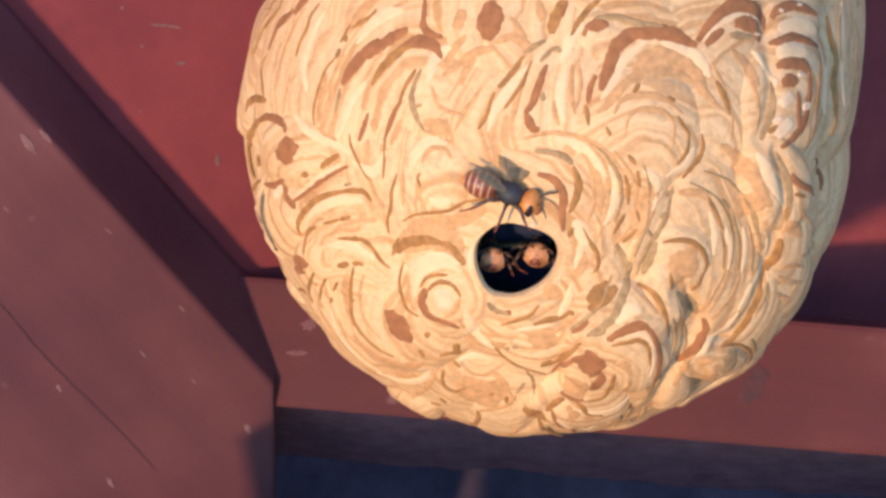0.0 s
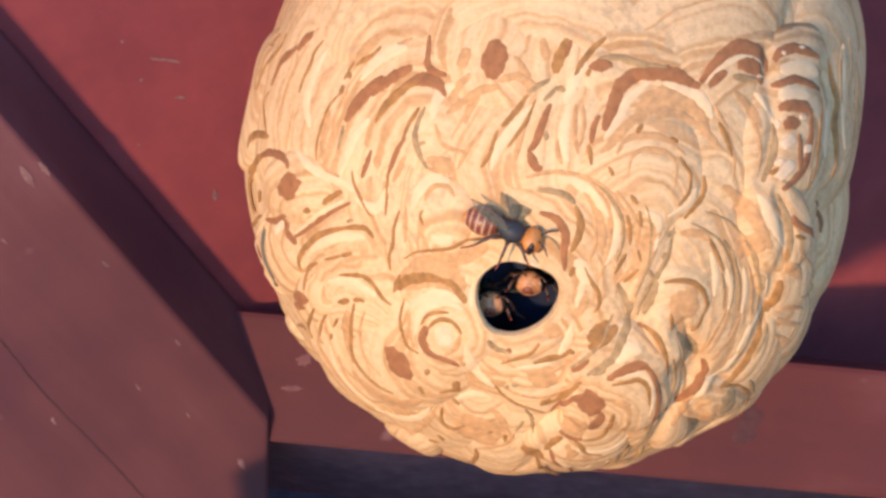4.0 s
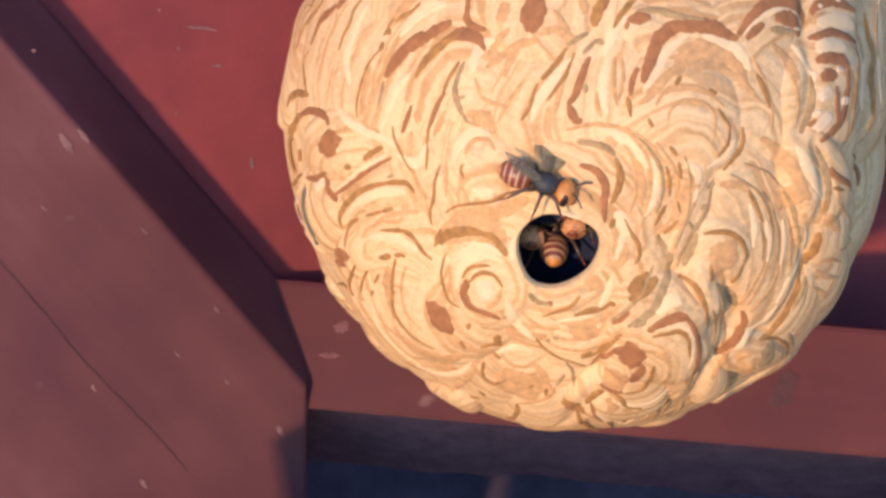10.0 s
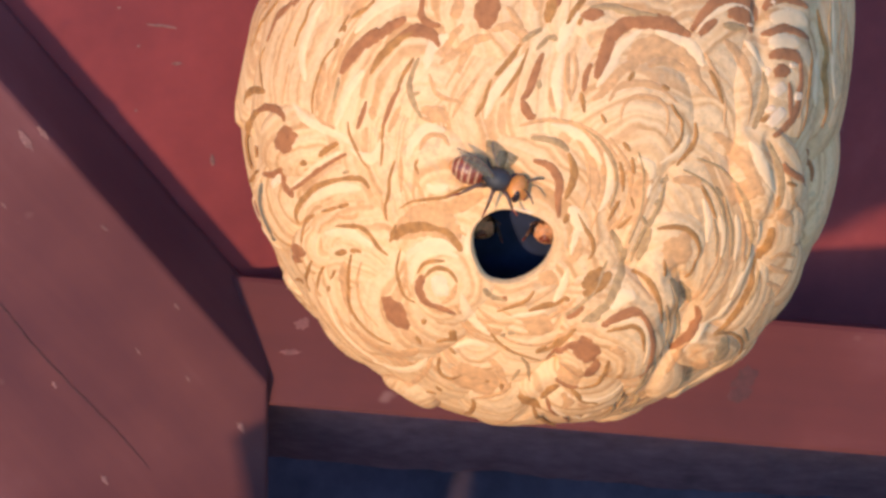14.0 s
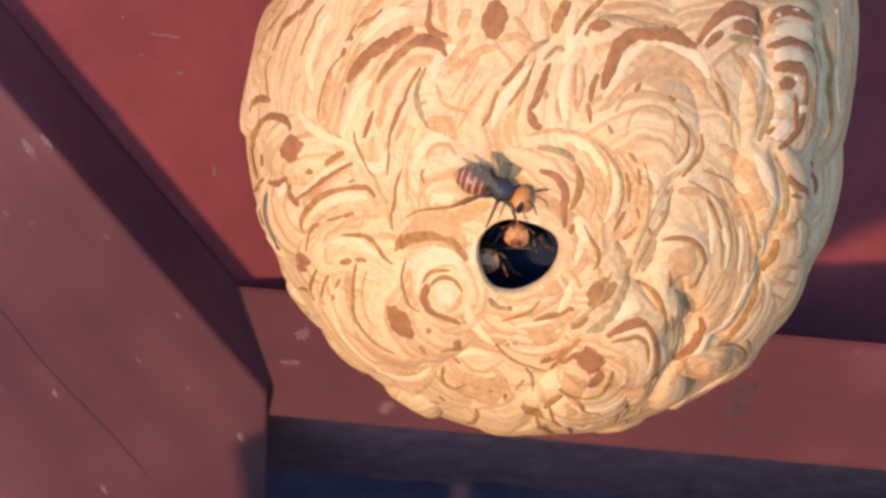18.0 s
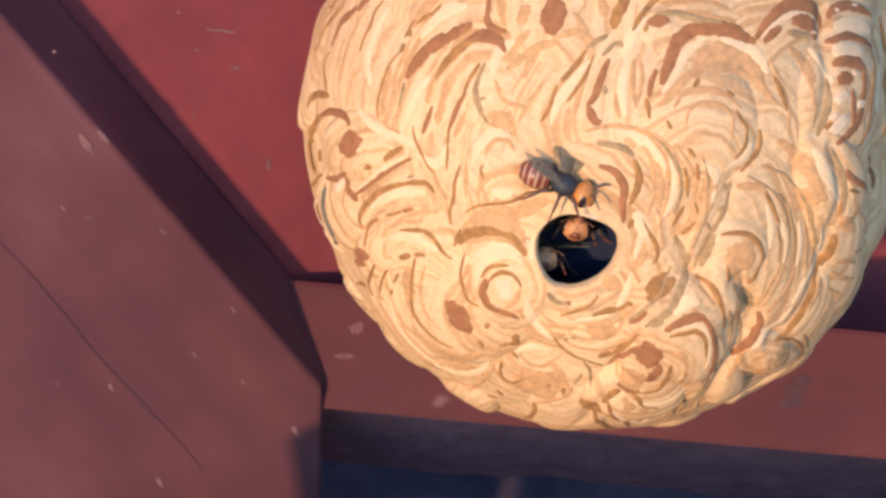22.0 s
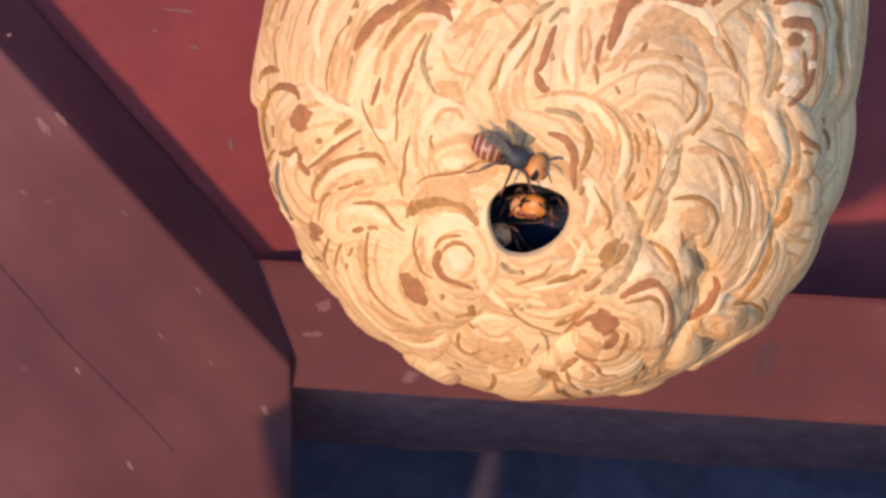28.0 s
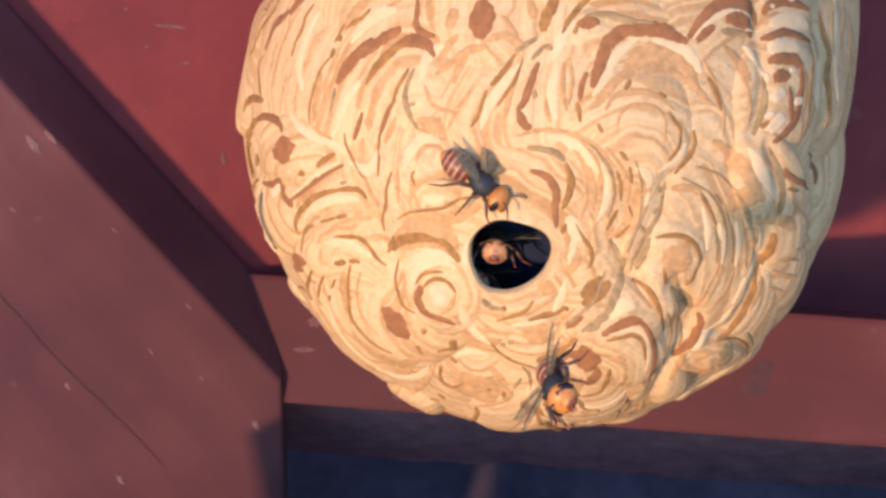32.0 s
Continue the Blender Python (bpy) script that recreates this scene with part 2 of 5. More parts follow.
def frame_of(x, z, at):
    """A matrix whose axes are x, z cross x and z."""
    return Matrix.Translation(at) @ Matrix((x, z.cross(x), z)).transposed().to_4x4()


def board(name, m, size, centre, material, label, kind="", category="", bevel=0.002, seg=2):
    bm = bmesh.new()
    bmesh.ops.create_cube(bm, size=1, matrix=Matrix.Translation(centre) @ Matrix.Diagonal((*size, 1)))
    if bevel:
        bmesh.ops.bevel(bm, geom=bm.edges[:], offset=bevel, segments=seg, affect="EDGES", profile=0.6)
    ob = part(name, bm, material, None, label, smooth=False)
    ob.matrix_world = LIE @ m
    return tagged(ob, label=label, kind=kind, category=category)


# soffit boarding, from the beam up over the camera
ceiling = board("ceiling", frame_of(EAVES_DIR, ROOF_OUT, ROOF_AT), (2.4, 2.23, 0.018), (0.1, -1.085 if ROOF_OUT.cross(EAVES_DIR).z < 0 else 1.085, -0.009),
      SOFFIT_RED, "red painted sloping soffit boarding", kind="structure", bevel=0)
# beam that carries the boarding's foot
def make_beam():
    bm = bmesh.new()
    sec = [(0, 0), (0.07, 0.026), (0.07, 0.0485), (0, 0.0485)]
    rings = [[bm.verts.new((s, y, z)) for y, z in sec] for s in (-0.9, 1.5)]
    for k in range(4):
        bm.faces.new((rings[0][k], rings[0][(k + 1) % 4], rings[1][(k + 1) % 4], rings[1][k]))
    bm.faces.new(rings[0])
    bm.faces.new(rings[1])
    bmesh.ops.recalc_face_normals(bm, faces=bm.faces)
    bmesh.ops.bevel(bm, geom=bm.edges[:], offset=0.0022, segments=2, affect="EDGES", profile=0.6)
    ob = part("beam", bm, BEAM_RED, None, smooth=False)
    ob.matrix_world = LIE @ frame_of(BEAM_DIR, BEAM_UP, BEAM_EDGE)
    return tagged(ob, "red-brown painted horizontal timber beam under the soffit", kind="structure")


beam = make_beam()


def make_rafter():
    """A wide rafter under the boarding: lit lower face, shaded flank."""
    a = Vector((-0.1450, 0.9962, 1.4633))
    e = Vector((-0.1505, 0.9507, 1.4462))
    m = Vector((-0.1463, 0.9781, 1.4640))      # where the flank turns in under the boarding
    m -= RAFTER_DIR * (m - a).dot(RAFTER_DIR)
    x = RAFTER_DIR
    y = ROOF_OUT.cross(x).normalized()
    if y.x > 0:
        y = -y
    bm = bmesh.new()
    far, near = 0.6, -0.9
    e -= x * (e - a).dot(x)
    sec = [a, m, e, e + y * 0.42, a + y * 0.42]
    rings = []
    for s in (near, far):
        rings.append([bm.verts.new(p + x * s) for p in sec])
    for i in range(5):
        j = (i + 1) % 5
        bm.faces.new((rings[0][i], rings[0][j], rings[1][j], rings[1][i]))
    bm.faces.new(rings[0])
    bm.faces.new(rings[1])
    # plumb cut at the foot
    cut = bmesh.ops.bisect_plane(bm, geom=bm.verts[:] + bm.edges[:] + bm.faces[:], plane_co=(-0.0505, 0.9856, 1.3228), plane_no=(0.9986, 0.0532, -0.0067), clear_outer=True)
    bmesh.ops.contextual_create(bm, geom=[g for g in cut["geom_cut"] if isinstance(g, bmesh.types.BMEdge)])
    bmesh.ops.recalc_face_normals(bm, faces=bm.faces)
    bmesh.ops.bevel(bm, geom=bm.edges[:], offset=0.002, segments=3, affect="EDGES", profile=0.6)
    m = frame_of(y, x, a)
    bm.transform(m.inverted())
    ob = part("rafter", bm, RAFTER_RED, None, smooth=False)
    ob.matrix_world = LIE @ m
    return tagged(ob, "worn red-brown painted rafter with a long drying crack", kind="structure")


rafter = make_rafter()
DULL_BROWN = plain("dull_brown_board", (0.30, 0.132, 0.145), 0.95, 0.25, 90.0)
DULL_BROWN.node_tree.nodes["Principled BSDF"].inputs["Specular IOR Level"].default_value = 0.1
# purple-dark colour carries part of the recess's shade
SHADED = plain("shade_toned_boarding", (0.13, 0.085, 0.115), 0.9, 0.3, 60.0)


# torn-edged board added for the dim band under the beam, the space behind it, and a sun-blocking wall below
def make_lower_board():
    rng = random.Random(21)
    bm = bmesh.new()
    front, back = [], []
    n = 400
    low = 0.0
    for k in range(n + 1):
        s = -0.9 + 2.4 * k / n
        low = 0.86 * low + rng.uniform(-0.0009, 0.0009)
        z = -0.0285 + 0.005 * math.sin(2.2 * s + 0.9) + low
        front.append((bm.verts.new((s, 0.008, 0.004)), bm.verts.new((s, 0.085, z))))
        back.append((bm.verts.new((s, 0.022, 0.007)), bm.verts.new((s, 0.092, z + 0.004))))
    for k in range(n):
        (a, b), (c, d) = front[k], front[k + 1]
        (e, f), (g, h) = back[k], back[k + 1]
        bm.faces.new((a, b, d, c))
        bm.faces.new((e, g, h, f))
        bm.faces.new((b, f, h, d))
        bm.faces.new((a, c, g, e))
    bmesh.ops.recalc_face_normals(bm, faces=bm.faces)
    ob = part("lower_board", bm, DULL_BROWN, None, smooth=False)
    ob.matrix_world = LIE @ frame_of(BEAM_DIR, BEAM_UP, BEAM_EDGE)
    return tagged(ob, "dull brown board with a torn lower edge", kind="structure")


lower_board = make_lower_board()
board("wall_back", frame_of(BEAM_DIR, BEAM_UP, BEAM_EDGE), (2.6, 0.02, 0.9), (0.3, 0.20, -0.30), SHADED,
      "set-back boarding with the recess's deep shade in its colour", kind="structure", bevel=0)
# added out of view: blocks low sun from the board and the recess
board("unseen_shade_wall", frame_of(BEAM_DIR, BEAM_UP, BEAM_EDGE), (1.5, 0.02, 1.5), (0.690, -0.115, -0.798), BEAM_RED,
      "added red-brown wall out of view that keeps the sun off the board", kind="structure", bevel=0)

SCUFF = plain("bare_scuff", (0.22, 0.095, 0.085), 0.8, 0.3, 600.0)
SCUFF_DIM = plain("faded_paint", (0.16, 0.052, 0.05), 0.8, 0.3, 600.0)
STAIN = plain("dark_stain", (0.072, 0.018, 0.020), 0.8, 0.3, 300.0)
CRACK = plain("dark_crack", (0.075, 0.026, 0.026), 0.9, 0.3, 300.0)
fleck_rng = random.Random(8)


def fleck(owner, at, out, a, b, turn, material):
    """A chip or rubbed spot in the paint, a x b mm half axes, with a ragged outline."""
    x = (BEAM_DIR - out * BEAM_DIR.dot(out)).normalized()
    y = out.cross(x)
    c, s = math.cos(radians(turn)), math.sin(radians(turn))
    bm = bmesh.new()
    at = Vector(at) + out * 0.0003
    rim = []
    for k in range(18):
        t = k * math.pi / 9
        r = fleck_rng.uniform(0.55, 1.1) / 1000
        p, q = a * r * math.cos(t), b * r * math.sin(t)
        rim.append(bm.verts.new(at + x * (c * p - s * q) + y * (s * p + c * q)))
    mid = bm.verts.new(at + out * 0.0002)
    for k in range(18):
        bm.faces.new((mid, rim[k], rim[(k + 1) % 18]))
    bmesh.ops.recalc_face_normals(bm, faces=bm.faces)
    bm.transform(owner.matrix_world.inverted() @ LIE)
    return part("paint_chip", bm, material, owner)


def crack(owner, p, q):
    """A thin drying crack that wanders from p to q."""
    p, q = Vector(p), Vector(q)
    d = q - p
    side = ROOF_OUT.cross(d).normalized()
    bm = bmesh.new()
    last = None
    for k in range(60):
        t = k / 59
        m = p + d * t + side * (0.0007 * math.sin(9 * t) + fleck_rng.uniform(-0.0003, 0.0003)) + ROOF_OUT * 0.0003
        w = 0.00026 * (0.35 + 0.65 * math.sin(math.pi * min(1, 0.1 + t * 0.9))) * fleck_rng.uniform(0.6, 1.3)
        pair = (bm.verts.new(m - side * w), bm.verts.new(m + side * w))
        if last:
            bm.faces.new((last[0], last[1], pair[1], pair[0]))
        last = pair
    bm.transform(owner.matrix_world.inverted() @ LIE)
    return part("drying_crack", bm, CRACK, owner)


fleck(rafter, (-0.0629, 1.0244, 1.2996), ROOF_OUT, 1.3, 3.4, 30, SCUFF)
fleck(rafter, (-0.1136, 1.0143, 1.2816), ROOF_OUT, 1.1, 2.9, 30, SCUFF)
fleck(rafter, (-0.1282, 0.9673, 1.4155), ROOF_OUT, 1.1, 3.6, 35, SCUFF)
fleck(rafter, (-0.1090, 0.9846, 1.3799), ROOF_OUT, 0.8, 2.1, 40, SCUFF)
fleck(rafter, (-0.1431, 0.9530, 1.4461), ROOF_OUT, 1.1, 0.8, 0, SCUFF)
fleck(rafter, (-0.0847, 1.0020, 1.3489), ROOF_OUT, 0.8, 1.9, 30, SCUFF)
fleck(rafter, (-0.0817, 1.0120, 1.3201), ROOF_OUT, 0.6, 1.7, 30, SCUFF)
fleck(rafter, (-0.0993, 1.0027, 1.3322), ROOF_OUT, 0.6, 2.1, 35, SCUFF)
fleck(rafter, (-0.1296, 0.9969, 1.3207), ROOF_OUT, 0.8, 1.9, 30, SCUFF)
fleck(rafter, (-0.1429, 0.9710, 1.3895), ROOF_OUT, 0.6, 1.7, 40, SCUFF)
fleck(rafter, (-0.1340, 0.9664, 1.4127), ROOF_OUT, 1.5, 5.5, 35, SCUFF)
fleck(ceiling, (-0.0860, 1.0233, 1.4359), ROOF_OUT, 2.1, 0.8, 0, SCUFF)
fleck(ceiling, (-0.0911, 1.0173, 1.4499), ROOF_OUT, 7.1, 0.6, -10, SCUFF)
fleck(ceiling, (-0.0994, 1.0170, 1.4425), ROOF_OUT, 0.8, 0.8, 0, SCUFF)
fleck(ceiling, (-0.1014, 1.0240, 1.4185), ROOF_OUT, 0.8, 0.6, 0, SCUFF)
fleck(ceiling, (-0.0746, 1.0386, 1.3987), ROOF_OUT, 1.1, 2.5, 10, SCUFF)
fleck(ceiling, (-0.1057, 1.0106, 1.4567), ROOF_OUT, 0.8, 0.6, 0, SCUFF)
fleck(beam, (-0.0413, 1.0424, 1.3363), BEAM_OUT, 3.4, 2.9, 0, SCUFF_DIM)
fleck(beam, (-0.0456, 1.0412, 1.3257), BEAM_OUT, 4.6, 1.3, 0, SCUFF_DIM)
fleck(beam, (0.1256, 1.0358, 1.3163), BEAM_OUT, 6.3, 4.6, 50, STAIN)
fleck(beam, (0.1235, 1.0351, 1.3104), BEAM_OUT, 5.5, 3.2, 20, STAIN)
crack(rafter, (-0.1662, 0.9671, 1.3790), (-0.0976, 1.0182, 1.2850))
# the rafter is let into the boarding a little
rafter.matrix_world = LIE @ pose(-0.0015, 0.0120, -0.0017) @ LIE.inverted() @ rafter.matrix_world


# ground and horizon; out of view, its paleness brightens the nest's underside
bm = bmesh.new()
bmesh.ops.create_grid(bm, x_segments=2, y_segments=2, size=400)
tagged(part("ground", bm, GROUND, None, smooth=False), "unseen ground, pale to bounce light upward", kind="structure")

# ---------------------------------------------------------------- nest
NEST_AT = Vector((0.0421, 0.9110, 1.4212))
CORE = 0.0982
STRETCH = 1.45
LEAN = 0.09
HOLE_AZ, HOLE_EL = -7.9, -27.0
HOLE_A, HOLE_B, HOLE_TURN = 12.2, 11.2, 28.0
X_AXIS, UP_AXIS = np.array((1.0, 0, 0)), np.array((0, -0.070, 0.998))


def way(az, el):
    a, e = radians(az), radians(el)
    return np.array((math.sin(a) * math.cos(e), -math.cos(a) * math.cos(e), math.sin(e)))


def tangents(n):
    if abs(n @ X_AXIS) < abs(n @ UP_AXIS):
        ex = X_AXIS - (X_AXIS @ n) * n
        ex /= np.linalg.norm(ex)
        return ex, np.cross(n, ex)
    ey = UP_AXIS - (UP_AXIS @ n) * n
    ey /= np.linalg.norm(ey)
    return np.cross(ey, n), ey


def turned(n, turn):
    ex, ey = tangents(n)
    c, s = math.cos(radians(turn)), math.sin(radians(turn))
    return c * ex + s * ey, -s * ex + c * ey


# hollows in the nest's round: azimuth, elevation, reach in mm, depth in mm
DENTS = ((94, -57, 6, 6.5), (93, -14, 13, 3.0), (-81, 7, 5, 3.0), (-96, -36, 6, 2.6), (95, -87, 3.5, 3.0), (80, 20, 16, -3.5),
         (-80, -62, 5, 1.5), (62, -9, 8, 3.5), (29, -41, 4.5, 3.5))


GROOVES = []


def groove(depth, *points):
    """A furrow between lobes, depth in mm, through the given directions."""
    GROOVES.append((depth, [way(*p) for p in points]))


def furrowed(n):
    """By how many mm the furrows hollow out the directions n."""
    deep = np.zeros(len(n))
    for depth, line in GROOVES:
        for a, b in zip(line, line[1:]):
            ab = b - a
            t = np.clip((n - a) @ ab / (ab @ ab), 0, 1)
            d = np.linalg.norm(n - a - t[:, None] * ab, axis=1) * 100
            deep = np.maximum(deep, 0.5 * depth * np.exp(-(d / 2.6) ** 2))
    return deep


def at_height(n, r):
    """The place in the nest's space in the direction n (rows) at the radius r."""
    n = np.atleast_2d(n)
    r = np.array(np.broadcast_to(np.atleast_1d(r), len(n)), float)
    for az, el, reach, depth in DENTS:
        r = r - depth / 1000 * np.exp((n @ way(az, el) - 1) * 1e4 / reach ** 2)
    r = r - furrowed(n) / 1000
    up = n[:, 2] > 0
    z = np.where(up, STRETCH, 1.0) * n[:, 2]
    flat = 1 - 0.042 * np.clip(-1.5 * n[:, 2], 0, 1) * np.clip(-2 * n[:, 0], 0, 1)
    return np.atleast_1d(r)[:, None] * np.stack([n[:, 0] * flat + np.where(up, LEAN * z, 0), n[:, 1], z], 1)


def off(n, c, ex, ey):
    """Arc coordinates in mm of the directions n round c."""
    n = np.atleast_2d(n)
    x, y, z = n @ ex, n @ ey, n @ c
    s = np.arctan2(np.hypot(x, y), z) / np.maximum(np.hypot(x, y), 1e-9) * 100.0
    return x * s, y * s


def along(c, ex, ey, x, y):
    """Directions at the arc coordinates x, y in mm round c."""
    d = np.hypot(x, y) / 100.0
    f = np.where(d > 1e-9, np.sin(d) / np.maximum(d, 1e-9), 1.0) / 100.0
    n = np.cos(d)[:, None] * c + (x * f)[:, None] * ex + (y * f)[:, None] * ey
    return n / np.linalg.norm(n, axis=1)[:, None]


groove(3.2, (36.8, 10.8), (37.0, 6.5), (37.8, 2.5), (37.0, -2.2), (35.8, -5.9))
groove(3.2, (38.8, -7.4), (40.8, -10.9), (42.5, -15.4), (43.2, -19.4), (45.2, -24.9))
groove(3.4, (45.2, -24.9), (46.8, -30.4), (47.2, -35.4), (46.8, -40.9), (42.5, -43.6))
groove(2.2, (20.5, -13.4), (19.2, -18.2), (17.2, -22.9), (15.5, -28.4))
groove(4.5, (24.2, -31.6), (29.5, -35.1), (34.8, -39.4), (35.5, -44.1), (34.0, -48.6), (35.5, -55.3), (46.2, -65.3))
groove(2.0, (10.5, -23.9), (13.8, -27.6), (14.2, -31.4), (12.0, -34.9), (8.5, -38.1))
groove(3.0, (53.0, 11.3), (57.0, 6.8), (58.5, 0.5), (57.2, -5.2))
groove(4.0, (57.2, -5.2), (61.8, -13.2), (64.8, -23.4))
groove(2.5, (-12.2, -72.0), (-4.5, -63.8), (1.0, -57.6))
groove(3.0, (38.8, -47.3), (62.8, -58.1))
groove(1.6, (-22.8, 7.8), (-19.8, 5.0))
groove(1.8, (-70.5, -24.9), (-73.5, -18.4), (-79.8, -12.9))
hole_c = way(HOLE_AZ, HOLE_EL)
hole_x, hole_y = turned(hole_c, HOLE_TURN)


def hole_edge(th):
    """The opening's uneven rim: its radius in mm by angle."""
    r = HOLE_A * HOLE_B / np.hypot(HOLE_B * np.cos(th), HOLE_A * np.sin(th))
    return r * (1 + 0.05 * np.cos(3 * th + 0.6) + 0.02 * np.cos(5 * th))


def in_hole(n, grow=1.0):
    x, y = off(n, hole_c, hole_x, hole_y)
    return np.hypot(x, y) < grow * hole_edge(np.arctan2(y, x))


LOBE_LIST = []


def dome(q, h, lift):
    return np.where(q < 1, lift + h * np.clip(1 - q ** 2, 0, 1) ** 0.75 - (lift + 1.2) * np.clip(q, 0, 1) ** 7, -1.2)


def uneven(th, p1, p2):
    return 1 + 0.05 * np.sin(3 * th + p1) + 0.02 * np.sin(7 * th + p2)


def surface(n):
    """The outer radius of the nest in metres in the directions n."""
    n = np.atleast_2d(n)
    best = np.zeros(len(n))
    for c, ex, ey, a, b, h, lift, p1, p2 in LOBE_LIST:
        x, y = off(n, c, ex, ey)
        best = np.maximum(best, dome(np.hypot(x / a, y / b) / uneven(np.arctan2(y / b, x / a), p1, p2), h, lift))
    return CORE + best / 1000


nest = new("hornet_nest")
nest.matrix_world = LIE @ pose(*NEST_AT, -11.2)
tagged(nest, "round paper hornet nest of swirling cream and brown lobes", "hornet nest")


def mesh_part(name, verts, faces, material, parent, uv=None, label=""):
    me = bpy.data.meshes.new(name)
    me.from_pydata([tuple(v) for v in verts], [], faces)
    me.materials.append(material)
    me.polygons.foreach_set("use_smooth", [True] * len(me.polygons))
    if uv is not None:
        layer = me.uv_layers.new(name="rings")
        for i, loop in enumerate(me.loops):
            layer.data[i].uv = uv[loop.vertex_index]
    me.update()
    ob = new(name, me)
    ob.parent = parent
    return tagged(ob, label=label)


def polar(nr, nth, keep=None):
    """Faces of a disc of nr rings of nth places round vertex 0."""
    fs = []
    for j in range(nth):
        k = (j + 1) % nth
        fs.append((0, 1 + j, 1 + k))
        for i in range(nr - 1):
            p, q = 1 + i * nth, 1 + (i + 1) * nth
            fs.append((p + j, q + j, q + k, p + k))
    return [f for f in fs if keep is None or all(keep[v] for v in f)]


lobe_rng = np.random.default_rng(5)


FANS = []


def lobe(az, el, a, b, turn, h, lift, fan=90):
    """One shell of the envelope, a x b mm half axes, doming h mm, its foot lifted by lift mm.
    fan: the way in which its bands were added, one outside the other; None: all round."""
    c = way(az, el)
    ex, ey = turned(c, turn)
    LOBE_LIST.append((c, ex, ey, a, b, h, lift, *lobe_rng.uniform(0, 6.28, 2)))
    FANS.append(None if fan is None else radians(fan - turn))


def build_lobes():
    for (c, ex, ey, a, b, h, lift, p1, p2), fan in zip(LOBE_LIST, FANS):
        big = max(a, b)
        nr, nth = (26, 88) if big > 12 else (16, 56)
        q = np.concatenate([[0], np.repeat((np.arange(1, nr + 1) / nr) ** 0.8, nth)])
        th = np.concatenate([[0], np.tile(np.arange(nth) * 2 * np.pi / nth, nr)])
        wob = uneven(th, p1, p2)
        x, y = a * q * np.cos(th) * wob, b * q * np.sin(th) * wob
        n = along(c, ex, ey, x, y)
        # the bands run round a focus near the shell's foot
        fx, fy = (0, 0) if fan is None else (-0.8 * a * math.cos(fan), -0.8 * b * math.sin(fan))
        d = np.hypot((x - fx) * math.sqrt(b / a), (y - fy) * math.sqrt(a / b))
        r = dome(q, h, lift) + 0.07 * np.sin(d * 2 * np.pi / 4.4 + lobe_rng.uniform(0, 6)) * np.clip(4 * (1 - q), 0, 1)
        p = at_height(n, CORE + r / 1000)
        keep = ~in_hole(n, 1.04)
        uv = [(t / 6.283, dd) for t, dd in zip(th, d)]
        used = polar(nr, nth, keep)
        if used:
            mesh_part("envelope_lobe", p, used, PAPER, nest, uv)


lobe(-3.9, -20.8, 37.1, 33.2, -163, 2.3, 0.4, 40)
lobe(14.4, -5.1, 23.4, 21.7, -178, 3.4, 1.5, 90)
lobe(15.7, -2.2, 38.0, 29.4, 174, 2.3, 0.7, 100)
lobe(30.3, 0.2, 24.3, 20.3, 111, 3.4, 0.5, 60)
lobe(24.1, -26.2, 15.2, 12.3, 129, 3.0, 1.8, 60)
lobe(29.8, -27.3, 44.6, 30.9, 123, 2.6, 0.5, 10)
lobe(23.6, -37.3, 23.9, 10.4, 92, 4.0, 2.6, 0)
lobe(16.6, -43.0, 25.7, 17.4, 110, 5.0, 4.2, 45)
lobe(10.5, -47.0, 16.9, 11.7, 104, 3.0, 4.6, 40)
lobe(34.4, -55.2, 29.6, 12.9, 114, 2.8, 0.9, -30)
lobe(9.7, -61.2, 20.2, 19.1, 117, 3.2, 2.0, -110)
lobe(17.2, -21.5, 18.2, 6.1, 67, 2.2, 1.3, 150)
lobe(-19.8, -67.9, 26.3, 16.8, 79, 1.4, 1.3, -70)
lobe(-28.2, -55.2, 26.9, 17.4, 59, 1.2, 0.7, -100)
lobe(-9.2, -39.3, 24.6, 20.5, -166, 2.3, 0.7, -90)
lobe(-4.4, -45.3, 16.3, 13.8, -139, 2.3, 1.2, -80)
lobe(-22.5, -33.4, 21.6, 17.4, 50, 3.8, 1.4, None)
lobe(-24.7, -24.3, 15.7, 10.8, -150, 2.3, 0.9, 100)
lobe(-38.2, -39.5, 37.4, 22.5, 49, 3.0, 1.1, 205)
lobe(-56.8, -50.5, 32.4, 29.2, 50, 1.2, 0.0, 240)
lobe(-59.9, -39.9, 32.9, 20.9, 50, 3.0, 0.3, 200)
lobe(-42.2, -28.9, 24.0, 16.8, -160, 2.6, 0.8, 60)
lobe(-44.9, -21.5, 26.0, 11.7, -161, 2.6, 0.7, 120)
lobe(-41.4, -14.7, 29.4, 11.6, -161, 2.6, 0.5, 115)
lobe(-53.1, -6.3, 23.2, 14.3, -175, 3.4, 1.5, 120)
lobe(-63.7, -16.7, 27.6, 16.5, -160, 3.0, 0.7, 180)
lobe(-57.2, -26.5, 22.3, 9.9, -154, 2.6, 1.1, 180)
lobe(-59.8, -33.9, 25.8, 13.3, -148, 2.6, 0.4, 200)
lobe(-52.6, 5.9, 38.8, 32.6, 151, 3.0, 0.4, 165)
lobe(-35.0, 2.1, 38.5, 35.1, -152, 3.0, 0.5, 150)
lobe(-27.4, 3.7, 27.0, 23.3, 157, 3.0, 1.1, 125)
lobe(-34.2, -10.3, 24.0, 14.9, 73, 2.6, 0.8, 190)
lobe(-27.9, -9.7, 29.6, 9.7, 79, 2.6, 0.9, 180)
